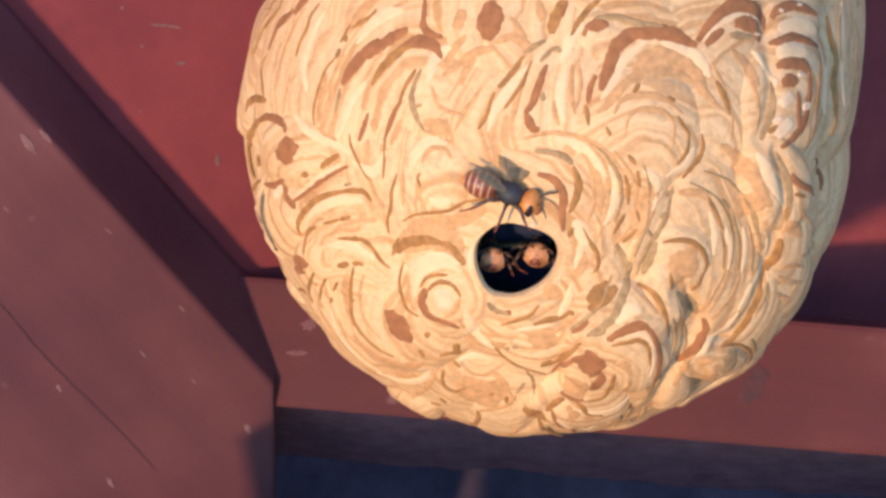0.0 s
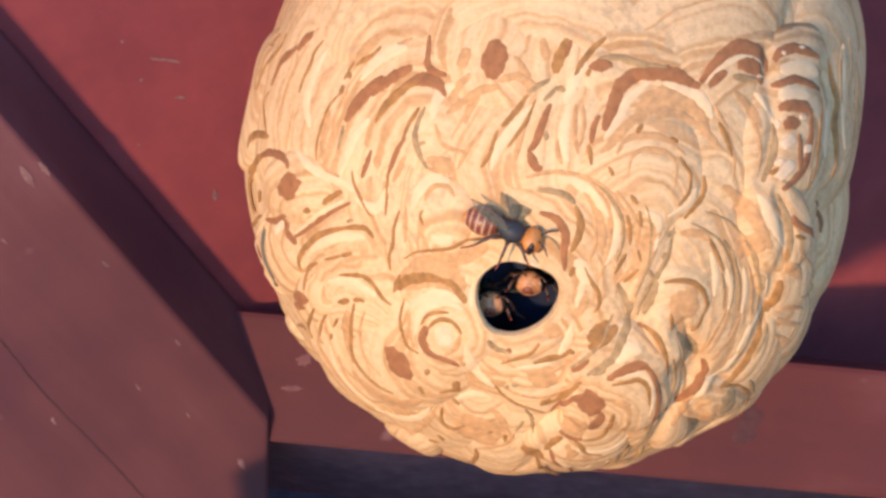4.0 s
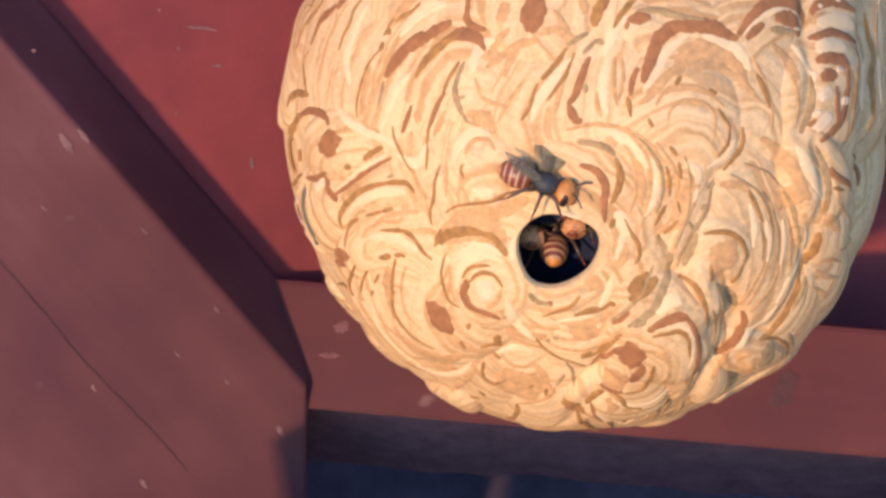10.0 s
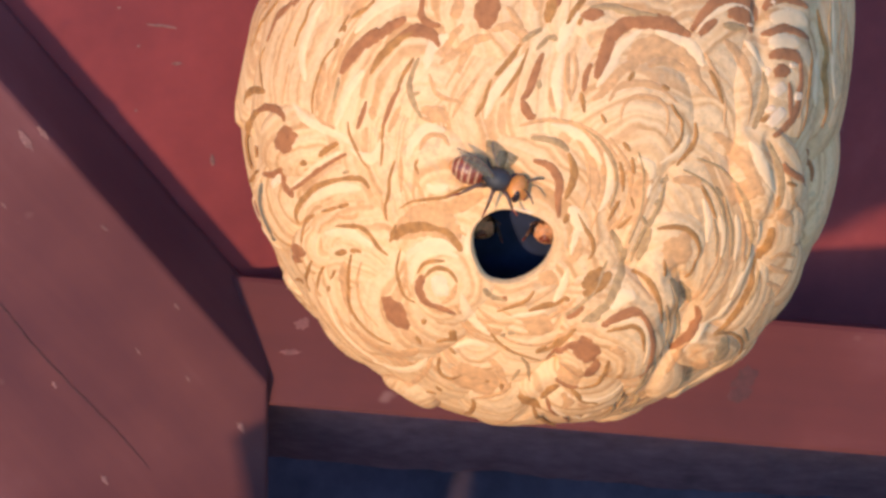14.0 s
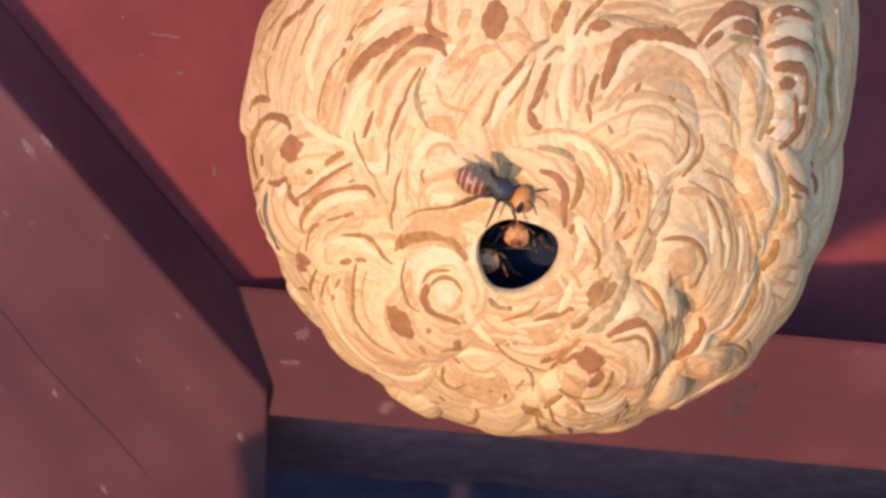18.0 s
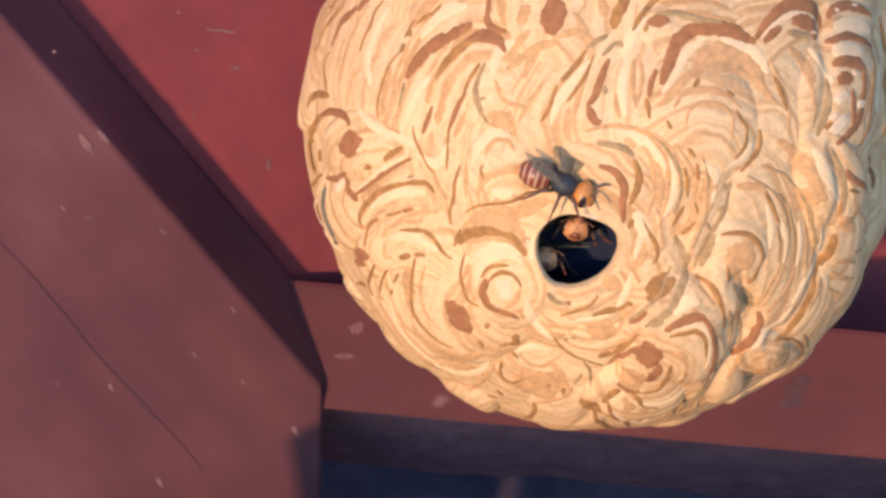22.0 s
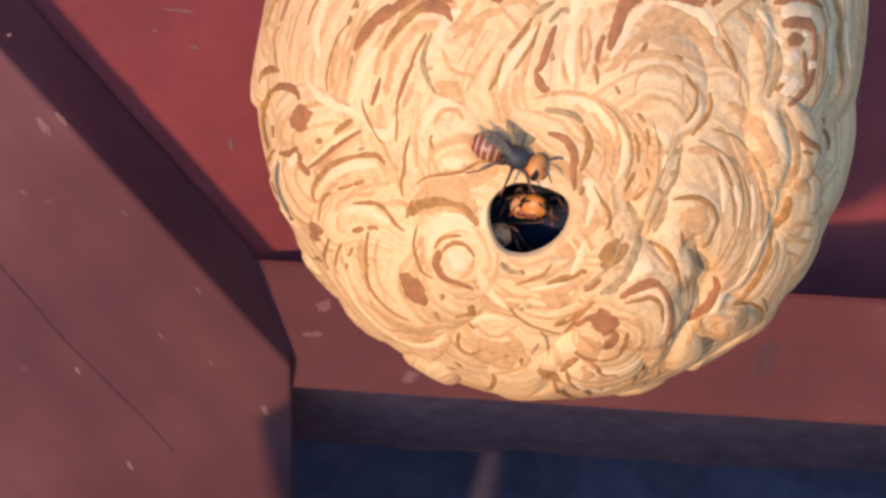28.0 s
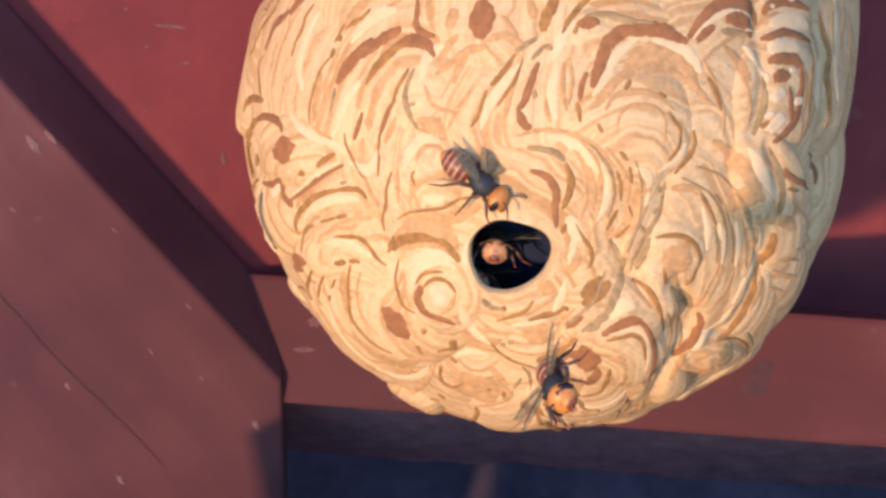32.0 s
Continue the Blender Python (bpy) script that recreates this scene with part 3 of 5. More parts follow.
lobe(-21.2, -12.7, 17.7, 13.3, 84, 3.0, 1.2, 110)
lobe(-14.0, 0.0, 25.2, 22.0, 77, 2.6, 0.7, 150)
lobe(-5.2, 0.6, 21.4, 13.6, 78, 2.6, 0.5, 160)
lobe(1.7, 1.2, 23.6, 14.5, 81, 2.3, 0.4, 170)
lobe(-20.9, -3.4, 11.6, 10.4, 93, 2.3, 1.0, 150)
lobe(-12.8, 9.0, 17.0, 14.4, 166, 3.4, 1.2, 180)
lobe(-22.6, 10.2, 17.3, 14.1, 114, 2.6, 0.7, 180)
lobe(-6.0, 10.4, 16.8, 11.6, 91, 2.6, 0.8, 180)
lobe(0.6, 10.4, 16.7, 11.7, 95, 2.3, 0.7, 170)
lobe(6.5, 8.1, 13.7, 8.2, 172, 2.3, 0.9, 100)
lobe(14.1, 10.5, 24.3, 10.8, 175, 2.6, 0.8, 90)
lobe(30.0, 8.4, 23.5, 11.6, -153, 3.0, 1.1, 100)
lobe(43.6, 9.2, 25.5, 12.1, -164, 3.4, 1.2, 80)
lobe(42.1, 0.0, 23.6, 19.8, -139, 3.6, 3.2, 60)
lobe(62.9, 7.5, 47.6, 30.4, -141, 2.4, 0.3, 10)
lobe(63.4, -11.4, 44.7, 26.8, 161, 1.2, 0.0, 0)
lobe(42.2, -12.4, 21.6, 15.1, 132, 3.6, 4.4, 60)
lobe(47.8, -20.0, 22.1, 14.5, 145, 2.6, 2.4, 30)
lobe(60.0, -31.6, 36.2, 14.9, 148, 2.4, 0.5, -30)
lobe(53.3, -38.8, 39.7, 19.3, 135, 3.0, 0.4, -20)
lobe(48.6, -47.9, 22.2, 10.5, 129, 3.4, 1.8, None)
lobe(7.2, -32.1, 17.8, 15.4, 106, 1.8, 0.8, 20)
lobe(5.3, -22.8, 22.5, 15.5, 93, 1.8, 0.6, 15)
lobe(-11.9, -55.5, 16.9, 13.4, 71, 1.1, 0.7, -100)
lobe(-5.8, 15.8, 38.9, 18.3, 178, 3.0, 0.7, 90)
lobe(-38.3, 17.3, 47.8, 25.9, 153, 3.0, 0.7, 130)
lobe(24.4, 15.0, 38.6, 17.5, -164, 3.0, 0.7, 90)
# the nest's far side, top and back, in the same kind of lobes
fill_rng = np.random.default_rng(11)
for i in range(90):
    z = fill_rng.uniform(-0.97, 0.98)
    az = fill_rng.uniform(70, 290)
    if z > 0.16:
        az = fill_rng.uniform(-180, 180)
    lobe(az, math.degrees(math.asin(z)), fill_rng.uniform(11, 22), fill_rng.uniform(10, 20), fill_rng.uniform(0, 180), fill_rng.uniform(2.2, 3.2), fill_rng.uniform(0.2, 1.3), fill_rng.uniform(0, 360))
build_lobes()


def make_core():
    """The wall of the nest: an outer and an inner skin round the opening, joined by a rolled lip."""
    nth, nr = 96, 70
    th = np.arange(nth) * 2 * np.pi / nth
    edge = hole_edge(th)
    verts, uv = [], []
    inner = 0.0875
    rows = []

    def ring(x, y, r, v):
        rows.append(len(verts))
        verts.extend(at_height(along(hole_c, hole_x, hole_y, x, y), np.full(nth, r) if np.ndim(r) == 0 else r))
        uv.extend([(t / 6.283, v) for t in th])

    for i in range(nr, 0, -1):
        f = (i / nr) ** 1.3
        rad = edge * 1.06 + (312 - edge * 1.06) * f
        n = along(hole_c, hole_x, hole_y, rad * np.cos(th), rad * np.sin(th))
        near = np.clip(1 - (rad - edge) / 10, 0, 1)
        r = np.full(nth, CORE - 0.0006)
        r = r * (1 - near) + (surface(n) - 0.0004 + 0.001 * np.clip(1.3 - (rad - edge) / 3, 0, 1)) * near
        ring(rad * np.cos(th), rad * np.sin(th), r, rad.mean() - edge.mean())
    lip = surface(along(hole_c, hole_x, hole_y, edge * 1.06 * np.cos(th), edge * 1.06 * np.sin(th)))
    for k in range(7):
        u = k / 6
        rad = edge * (1.06 - 0.06 * math.sin(math.pi * (0.5 * u)) )
        ring(rad * np.cos(th), rad * np.sin(th), lip + 0.0004 * math.cos(math.pi * u) - 0.0016 * u * u, 0.4 * k)
    for i in range(nr):
        f = (i / (nr - 1)) ** 1.3
        rad = edge + (312 - edge) * f
        near = np.clip(1 - (rad - edge) / 22, 0, 1) ** 1.5
        ring(rad * np.cos(th), rad * np.sin(th), inner * (1 - near) + (lip - 0.0022) * near, rad.mean())
    faces = []
    for i in range(len(rows) - 1):
        for j in range(nth):
            k = (j + 1) % nth
            faces.append((rows[i] + j, rows[i + 1] + j, rows[i + 1] + k, rows[i] + k))
    ob = mesh_part("envelope_wall", verts, faces, PAPER, nest, uv)
    ob.data.materials.append(INNER_SHADE)
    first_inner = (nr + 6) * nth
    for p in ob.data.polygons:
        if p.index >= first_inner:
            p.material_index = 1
    return ob


make_core()
stripe_rng = np.random.default_rng(3)


def stripe(material, width, *points):
    """A dark arc of pulp, in olive also of painted crease shade, laid on the envelope through the given directions,
    widest in the middle.
    """
    w = np.array([way(*p) for p in points])
    t = np.linspace(0, len(w) - 1, max(26, 14 * len(w)))
    i = np.clip(t.astype(int), 0, len(w) - 2)
    f = (t - i)[:, None]
    get = lambda k: w[np.clip(k, 0, len(w) - 1)]
    p0, p1, p2, p3 = get(i - 1), get(i), get(i + 1), get(i + 2)
    n = 0.5 * (2 * p1 + (p2 - p0) * f + (2 * p0 - 5 * p1 + 4 * p2 - p3) * f * f + (3 * p1 - p0 - 3 * p2 + p3) * f ** 3)
    n /= np.linalg.norm(n, axis=1)[:, None]
    d = np.gradient(n, axis=0)
    side = np.cross(n, d)
    side /= np.maximum(np.linalg.norm(side, axis=1), 1e-9)[:, None]
    s = np.linspace(0, 1, len(t))
    pale = material == PALE
    wide = width * (1.2 if pale else 0.9 if material == TAN else 0.70) * np.clip(np.sin(np.pi * (0.02 + 0.96 * s)) ** (0.6 if pale else 0.5), 0.05, 1)
    rough = [np.convolve(stripe_rng.uniform(-1, 1, len(t) + 8), np.ones(5) / 5, 'same')[4:-4] for k in range(2)]
    edges = [wide * (1 + 0.3 * k) for k in rough]
    high = 0.0003 if pale else 0.00024 if material == TAN else 0.0004
    verts, faces, ways = [], [], []
    cols = 7
    for k in range(cols):
        u = -1 + 2 * k / (cols - 1)
        m = n + side * (u * edges[k > 2] / 100)[:, None]
        m /= np.linalg.norm(m, axis=1)[:, None]
        ways.append(m)
        verts.append(at_height(m, surface(m) + (high * (1 - u ** 4) - 0.00002)))
    verts = np.concatenate(verts)
    hit = in_hole(np.concatenate(ways), 1.05)
    L = len(t)
    for k in range(cols - 1):
        for j in range(L - 1):
            q = (k * L + j, (k + 1) * L + j, (k + 1) * L + j + 1, k * L + j + 1)
            if not any(hit[v] for v in q):
                faces.append(q)
    if faces:
        mesh_part("pulp_and_shade_stripe", verts, faces, material, nest)


def patch(material, az, el, a, b, turn):
    """An irregular fleck of other pulp, a x b mm half axes."""
    c = way(az, el)
    ex, ey = turned(c, turn)
    nr, nth = 6, 26
    q = np.concatenate([[0], np.repeat(np.arange(1, nr + 1) / nr, nth)])
    th = np.concatenate([[0], np.tile(np.arange(nth) * 2 * np.pi / nth, nr)])
    ph = stripe_rng.uniform(0, 6, 3)
    wob = 1 + 0.08 * np.sin(2 * th + ph[0]) + 0.08 * np.sin(4 * th + ph[1]) + 0.06 * np.sin(9 * th + ph[2])
    n = along(c, ex, ey, a * q * np.cos(th) * wob, b * q * np.sin(th) * wob)
    p = at_height(n, surface(n) + (0.00028 if material == TAN else 0.00046 if material == CREAM else 0.00032) - 0.0004 * q ** 8)
    mesh_part("pulp_patch", p, polar(nr, nth, ~in_hole(n, 1.05)), material, nest)


# bands and flecks of other pulp: tan shades, pale bands, then dark joints; olive also paints crease shade
stripe(TAN, 0.8, (-52.5, 4.8), (-53.0, 2.3), (-53.2, 0.0))
stripe(TAN, 1.8, (-75.2, -2.9), (-77.2, -6.2), (-76.2, -9.2))
stripe(TAN, 2.1, (-40.0, 8.8), (-38.0, 10.0), (-36.0, 11.5), (-34.0, 12.5))
stripe(TAN, 1.7, (-42.8, 4.3), (-43.2, 2.5), (-43.5, 0.5), (-43.5, -2.2))
stripe(TAN, 0.9, (-44.5, -2.9), (-42.5, -4.4), (-40.0, -5.4))
stripe(TAN, 1.0, (-27.5, 12.0), (-29.5, 11.3), (-32.2, 10.5), (-34.8, 9.3))
stripe(TAN, 1.2, (-29.0, -6.7), (-27.8, -4.9), (-26.2, -2.4))
stripe(TAN, 1.0, (-22.5, -4.7), (-21.2, -4.9), (-18.2, -5.2), (-17.8, -6.9))
stripe(TAN, 1.3, (-16.0, 7.3), (-17.5, 6.3), (-18.8, 5.3), (-19.5, 3.8))
stripe(TAN, 1.2, (-11.2, 6.5), (-8.5, 7.0), (-6.0, 6.3), (-5.0, 6.0))
stripe(TAN, 1.0, (-14.0, 5.0), (-15.5, 3.3), (-16.2, 1.8))
stripe(TAN, 1.6, (-4.8, 11.5), (-4.2, 10.3), (-3.5, 9.0))
stripe(TAN, 3.1, (12.5, 1.8), (13.5, 3.8), (15.8, 4.8), (19.0, 5.0), (22.8, 3.8))
stripe(TAN, 1.6, (12.5, 3.0), (10.8, 1.8), (9.0, 0.3), (7.8, -1.2), (6.2, -2.2))
stripe(TAN, 1.2, (15.5, 2.5), (18.0, 3.3), (20.8, 3.0), (23.5, 2.0))
stripe(TAN, 2.1, (22.2, 3.8), (24.0, 2.5), (25.0, 0.8))
stripe(TAN, 1.0, (-0.5, 0.0), (-0.5, -2.2), (0.2, -4.2))
stripe(TAN, 1.2, (38.5, 9.3), (41.2, 10.0), (45.0, 10.5))
stripe(TAN, 1.2, (46.8, 5.0), (47.5, 2.3), (47.8, -0.2), (46.2, -3.2))
stripe(TAN, 1.2, (64.8, 15.3), (65.8, 11.8), (64.0, 8.0), (66.5, 4.8))
stripe(TAN, 0.9, (69.0, 14.3), (68.2, 9.8), (68.0, 5.5), (67.0, 2.0), (64.5, 0.3))
stripe(TAN, 1.2, (24.2, 2.0), (26.2, 0.3), (28.0, -0.9))
stripe(TAN, 1.6, (29.5, 6.0), (32.2, 5.0), (33.8, 3.5), (34.8, 2.0))
stripe(TAN, 1.0, (-38.2, -18.4), (-36.5, -18.4))
stripe(TAN, 0.8, (-44.2, -20.2), (-40.2, -20.7), (-38.0, -19.9))
stripe(TAN, 0.8, (-27.0, -10.9), (-27.5, -14.2), (-28.0, -16.9))
stripe(TAN, 1.0, (-23.2, -9.9), (-22.2, -8.2), (-20.8, -7.4), (-19.0, -7.7), (-17.8, -9.4))
stripe(TAN, 0.9, (-24.0, -11.4), (-24.5, -14.2), (-24.0, -16.4), (-23.5, -18.2))
stripe(TAN, 3.4, (-28.5, -21.4), (-23.5, -20.4), (-19.0, -19.9), (-14.8, -18.7))
stripe(TAN, 2.3, (-19.8, -20.7), (-16.2, -19.4), (-12.5, -17.7))
stripe(TAN, 1.0, (3.8, -8.2), (5.0, -9.9), (5.8, -10.9))
stripe(TAN, 1.6, (6.2, -11.7), (7.0, -13.7), (7.5, -16.2), (7.2, -18.7))
stripe(TAN, 0.9, (9.5, -11.7), (10.5, -14.4), (10.2, -16.7))
stripe(TAN, 2.6, (3.5, -25.1), (4.5, -27.4), (3.8, -29.9))
stripe(TAN, 1.6, (21.5, -15.2), (24.5, -14.9), (27.5, -15.9))
stripe(TAN, 1.0, (37.5, -20.2), (40.0, -24.4), (42.0, -28.9))
# a long soft shade, painted as a tan stripe
stripe(TAN, 2.3, (28.5, -6.9), (31.8, -8.4), (34.2, -10.7), (36.5, -13.7), (39.2, -16.4))
stripe(TAN, 1.0, (47.0, -16.7), (53.2, -18.4), (61.2, -20.9), (65.5, -23.9), (54.0, -24.6))
# shading beside the ochre arc, painted in tan
stripe(TAN, 2.0, (-45.5, -28.4), (-48.8, -31.6), (-51.0, -35.1), (-53.0, -38.9))
stripe(TAN, 3.1, (-55.2, -40.6), (-55.0, -43.6), (-51.2, -46.8), (-44.8, -48.8), (-36.5, -47.6))
stripe(TAN, 0.8, (-30.0, -28.9), (-31.2, -32.1), (-31.5, -35.1))
stripe(TAN, 1.2, (-72.8, -55.3), (-61.5, -55.8), (-58.5, -58.1), (-52.2, -57.8), (-40.2, -53.8), (-34.5, -50.3))
stripe(TAN, 1.0, (-53.5, -48.6), (-53.2, -51.3), (-47.8, -52.3))
stripe(TAN, 1.0, (-24.0, -36.9), (-21.2, -35.6), (-19.5, -33.1))
stripe(TAN, 0.9, (-21.5, -41.6), (-20.0, -44.4), (-16.5, -46.6))
stripe(TAN, 0.9, (-21.0, -37.4), (-20.5, -39.6))
stripe(TAN, 0.9, (-16.5, -38.6), (-14.8, -40.4), (-12.0, -42.1))
stripe(TAN, 1.7, (-17.2, -51.1), (-15.2, -53.6), (-14.8, -57.3), (-13.0, -59.6))
stripe(TAN, 1.0, (36.2, -28.4), (35.8, -31.4), (35.2, -34.4), (35.2, -37.1))
stripe(TAN, 1.2, (39.0, -29.6), (39.0, -33.1), (37.8, -36.4), (37.2, -38.4))
stripe(TAN, 1.2, (50.8, -29.1), (55.0, -29.9), (61.8, -29.9))
stripe(TAN, 0.9, (52.5, -32.4), (59.8, -33.1))
stripe(TAN, 1.0, (42.2, -49.8), (42.0, -47.1), (43.8, -45.8))
stripe(TAN, 1.2, (-12.2, -57.8), (-16.5, -60.8), (-23.8, -62.3), (-31.5, -63.3))
stripe(TAN, 1.0, (-15.8, -70.3), (-27.5, -74.3), (-42.8, -76.0))
stripe(TAN, 1.6, (4.8, -58.6), (7.2, -61.1), (7.2, -64.3))
stripe(TAN, 1.4, (11.5, -62.1), (19.2, -64.3))
stripe(TAN, 0.9, (4.8, -6.9), (7.8, -10.7), (8.8, -14.7), (8.5, -19.4), (7.2, -23.4))
stripe(TAN, 0.8, (9.2, -8.2), (12.5, -12.4), (13.8, -16.4), (13.2, -20.9), (10.8, -24.6))
stripe(TAN, 0.8, (2.2, -7.2), (4.8, -9.2), (6.0, -12.7), (6.2, -17.4), (5.0, -20.9))
stripe(TAN, 0.9, (0.0, -5.7), (3.8, -6.2), (7.8, -8.4), (10.8, -11.7))
stripe(TAN, 0.8, (-5.8, -6.4), (-1.0, -5.4), (4.8, -6.2))
stripe(TAN, 0.8, (-13.0, -37.9), (-8.2, -40.6), (-3.0, -41.4), (1.8, -39.9), (5.0, -35.9))
stripe(TAN, 0.8, (-15.8, -42.1), (-11.5, -45.1), (-5.2, -46.8), (0.8, -45.8), (5.5, -40.4))
stripe(TAN, 0.8, (-41.0, -28.6), (-45.2, -32.9), (-47.0, -37.4), (-45.0, -41.6))
stripe(TAN, 0.9, (-56.5, -30.4), (-63.0, -34.6), (-65.0, -39.4), (-64.0, -45.6), (-61.8, -51.6))
stripe(TAN, 0.9, (-56.2, 3.5), (-55.8, 7.0), (-53.8, 10.3), (-51.8, 12.8))
stripe(TAN, 0.9, (-41.2, 0.5), (-41.2, 3.3), (-39.0, 6.3))
stripe(TAN, 0.9, (-9.0, 9.3), (-7.2, 8.0), (-6.0, 6.8))
stripe(TAN, 1.0, (9.0, -2.4), (10.5, -0.2), (13.8, 0.5), (17.8, 0.0), (21.0, -2.2))
stripe(TAN, 0.8, (11.0, -5.2), (11.5, -2.9), (13.8, -1.4), (17.2, -1.7), (19.2, -3.9), (19.0, -7.7))
stripe(TAN, 0.9, (25.8, 4.5), (28.2, 2.0), (30.2, -1.4), (30.5, -6.2))
stripe(TAN, 0.9, (31.5, 5.0), (33.8, 2.3), (35.2, -1.2), (35.0, -4.9))
stripe(TAN, 1.2, (-19.5, 3.0), (-16.8, 4.3), (-14.0, 5.5), (-11.0, 5.8))
stripe(TAN, 0.8, (-21.2, 1.8), (-19.0, -1.2), (-15.0, -2.2))
stripe(TAN, 0.8, (-17.2, -4.9), (-15.2, -1.4), (-12.5, 1.5))
stripe(TAN, 5.5, (-31.2, -24.4), (-26.2, -22.4), (-21.5, -22.9), (-18.0, -25.9))
stripe(TAN, 0.9, (33.5, -39.4), (33.8, -33.1), (34.5, -28.6), (33.2, -23.6))
stripe(TAN, 1.3, (55.8, -36.9), (60.2, -34.6), (59.5, -30.4))
stripe(TAN, 1.0, (50.2, -28.1), (52.2, -26.6), (60.2, -27.1))
stripe(TAN, 1.6, (38.8, -54.1), (38.0, -49.6), (36.5, -45.8))
stripe(TAN, 0.9, (-56.8, -37.1), (-60.2, -42.1), (-59.5, -47.3), (-56.2, -52.1))
stripe(TAN, 0.9, (-6.0, 2.8), (-6.5, 0.3), (-7.5, -3.7))
stripe(TAN, 1.0, (1.8, 4.0), (2.0, 1.5), (2.8, -2.4))
stripe(TAN, 0.9, (3.0, 4.0), (3.5, 1.5), (3.0, -1.4))
patch(TAN, -17.5, 9.3, 2.1, 2.5, 10)
patch(TAN, -20.2, -3.7, 4.4, 2.1, -10)
patch(TAN, 6.2, -53.6, 4.4, 6.7, -15)
patch(TAN, -3.0, -42.1, 5.0, 4.6, 0)
patch(TAN, -24.8, -57.1, 8.2, 9.0, -15)
patch(TAN, 8.2, -61.1, 1.5, 3.8, 0)
patch(TAN, 48.0, -19.9, 7.0, 2.2, -20)
patch(TAN, 48.5, -50.6, 2.6, 5.1, 0)
patch(TAN, 24.2, -27.1, 5.1, 6.5, 0)
patch(TAN, -31.8, -3.2, 1.4, 2.3, 0)
patch(TAN, 15.5, -45.1, 2.8, 1.7, -40)
patch(TAN, -0.8, -33.1, 3.1, 2.7, 30)
patch(TAN, -49.0, -51.6, 2.9, 3.2, 0)
patch(TAN, 35.5, -16.4, 3.8, 5.2, -35)
patch(TAN, 15.5, -18.4, 3.3, 9.8, -12)
stripe(PALE, 1.5, (-28.2, 11.0), (-31.5, 10.5), (-34.5, 9.3), (-36.8, 7.5))
stripe(PALE, 1.4, (1.0, 4.0), (0.5, 1.5), (0.5, -0.7), (1.2, -3.7))
stripe(PALE, 1.1, (14.2, 6.8), (11.0, 5.0), (9.0, 2.3), (7.0, 0.0))
stripe(PALE, 1.5, (3.2, 8.8), (1.2, 6.5), (0.2, 4.0))
stripe(PALE, 1.3, (16.5, 6.8), (21.8, 5.8), (24.2, 4.5), (25.8, 3.0))
stripe(PALE, 0.7, (24.0, 6.8), (26.0, 8.5), (28.8, 9.8), (31.8, 10.3), (35.5, 10.0))
stripe(PALE, 0.9, (34.0, 6.5), (36.0, 4.8), (38.2, 3.0))
stripe(PALE, 1.3, (62.0, 14.3), (61.8, 9.3), (61.5, 5.0), (64.0, 1.5))
stripe(PALE, 1.7, (56.8, 6.8), (55.0, 3.3), (55.5, 0.0))
stripe(PALE, 1.9, (39.2, 9.3), (44.0, 9.8), (50.2, 9.5))
stripe(PALE, 1.7, (38.5, 6.0), (41.2, 6.5), (45.8, 6.5))
stripe(PALE, 0.7, (-63.2, -11.2), (-69.5, -12.9), (-85.0, -14.9), (-85.5, -17.7), (-75.2, -20.9), (-73.8, -23.6), (-72.0, -25.1))
stripe(PALE, 1.5, (-25.8, -11.2), (-24.2, -8.4), (-21.8, -6.4), (-18.5, -6.9))
stripe(PALE, 1.3, (-18.5, -16.2), (-21.0, -16.7), (-22.5, -15.7))
stripe(PALE, 1.1, (-14.0, -23.1), (-16.0, -25.6), (-16.5, -28.1))
stripe(PALE, 1.7, (35.0, -7.7), (36.8, -10.2), (39.0, -12.9), (42.5, -15.9))
stripe(PALE, 1.3, (-62.0, -50.6), (-58.2, -53.3), (-47.5, -54.1), (-36.5, -50.6))
stripe(PALE, 1.4, (-30.0, -33.1), (-28.2, -30.1), (-25.5, -27.9), (-21.5, -27.1), (-18.2, -28.4))
stripe(PALE, 1.4, (-18.8, -35.1), (-18.8, -38.9), (-17.8, -42.1), (-14.8, -44.9))
stripe(PALE, 1.1, (-26.5, -48.3), (-20.8, -47.1), (-16.2, -48.1))
stripe(PALE, 1.7, (12.0, -37.1), (14.2, -34.9), (16.8, -34.9))
stripe(PALE, 0.9, (12.2, -39.9), (15.0, -39.1), (18.0, -39.1), (20.8, -41.1), (23.2, -44.9), (24.0, -48.3))
stripe(PALE, 1.1, (6.5, -59.1), (12.2, -60.8), (20.8, -60.6), (26.2, -57.6))
stripe(PALE, 1.1, (1.0, -63.3), (7.8, -67.8), (31.8, -76.3), (26.0, -65.6))
stripe(PALE, 1.3, (-37.2, -8.9), (-32.8, -10.9), (-30.0, -7.4))
stripe(PALE, 1.5, (-47.2, 2.3), (-49.0, 5.8), (-48.2, 9.3), (-46.0, 12.0))
stripe(PALE, 1.3, (-50.2, -0.2), (-45.8, -3.7), (-40.0, -6.2), (-36.0, -8.4))
stripe(PALE, 1.3, (-39.8, -4.9), (-37.5, -1.2), (-36.2, 1.0), (-33.5, 2.8))
stripe(PALE, 1.3, (-11.5, -5.2), (-10.2, -1.4), (-7.8, 1.5), (-5.2, 3.8))
stripe(PALE, 1.3, (-21.8, 2.3), (-21.2, 5.0), (-18.5, 6.3))
stripe(PALE, 1.5, (-48.5, -23.1), (-41.8, -23.6), (-37.0, -26.1))
stripe(PALE, 1.3, (-53.0, -18.4), (-47.0, -16.2), (-40.0, -15.4), (-36.2, -15.9))
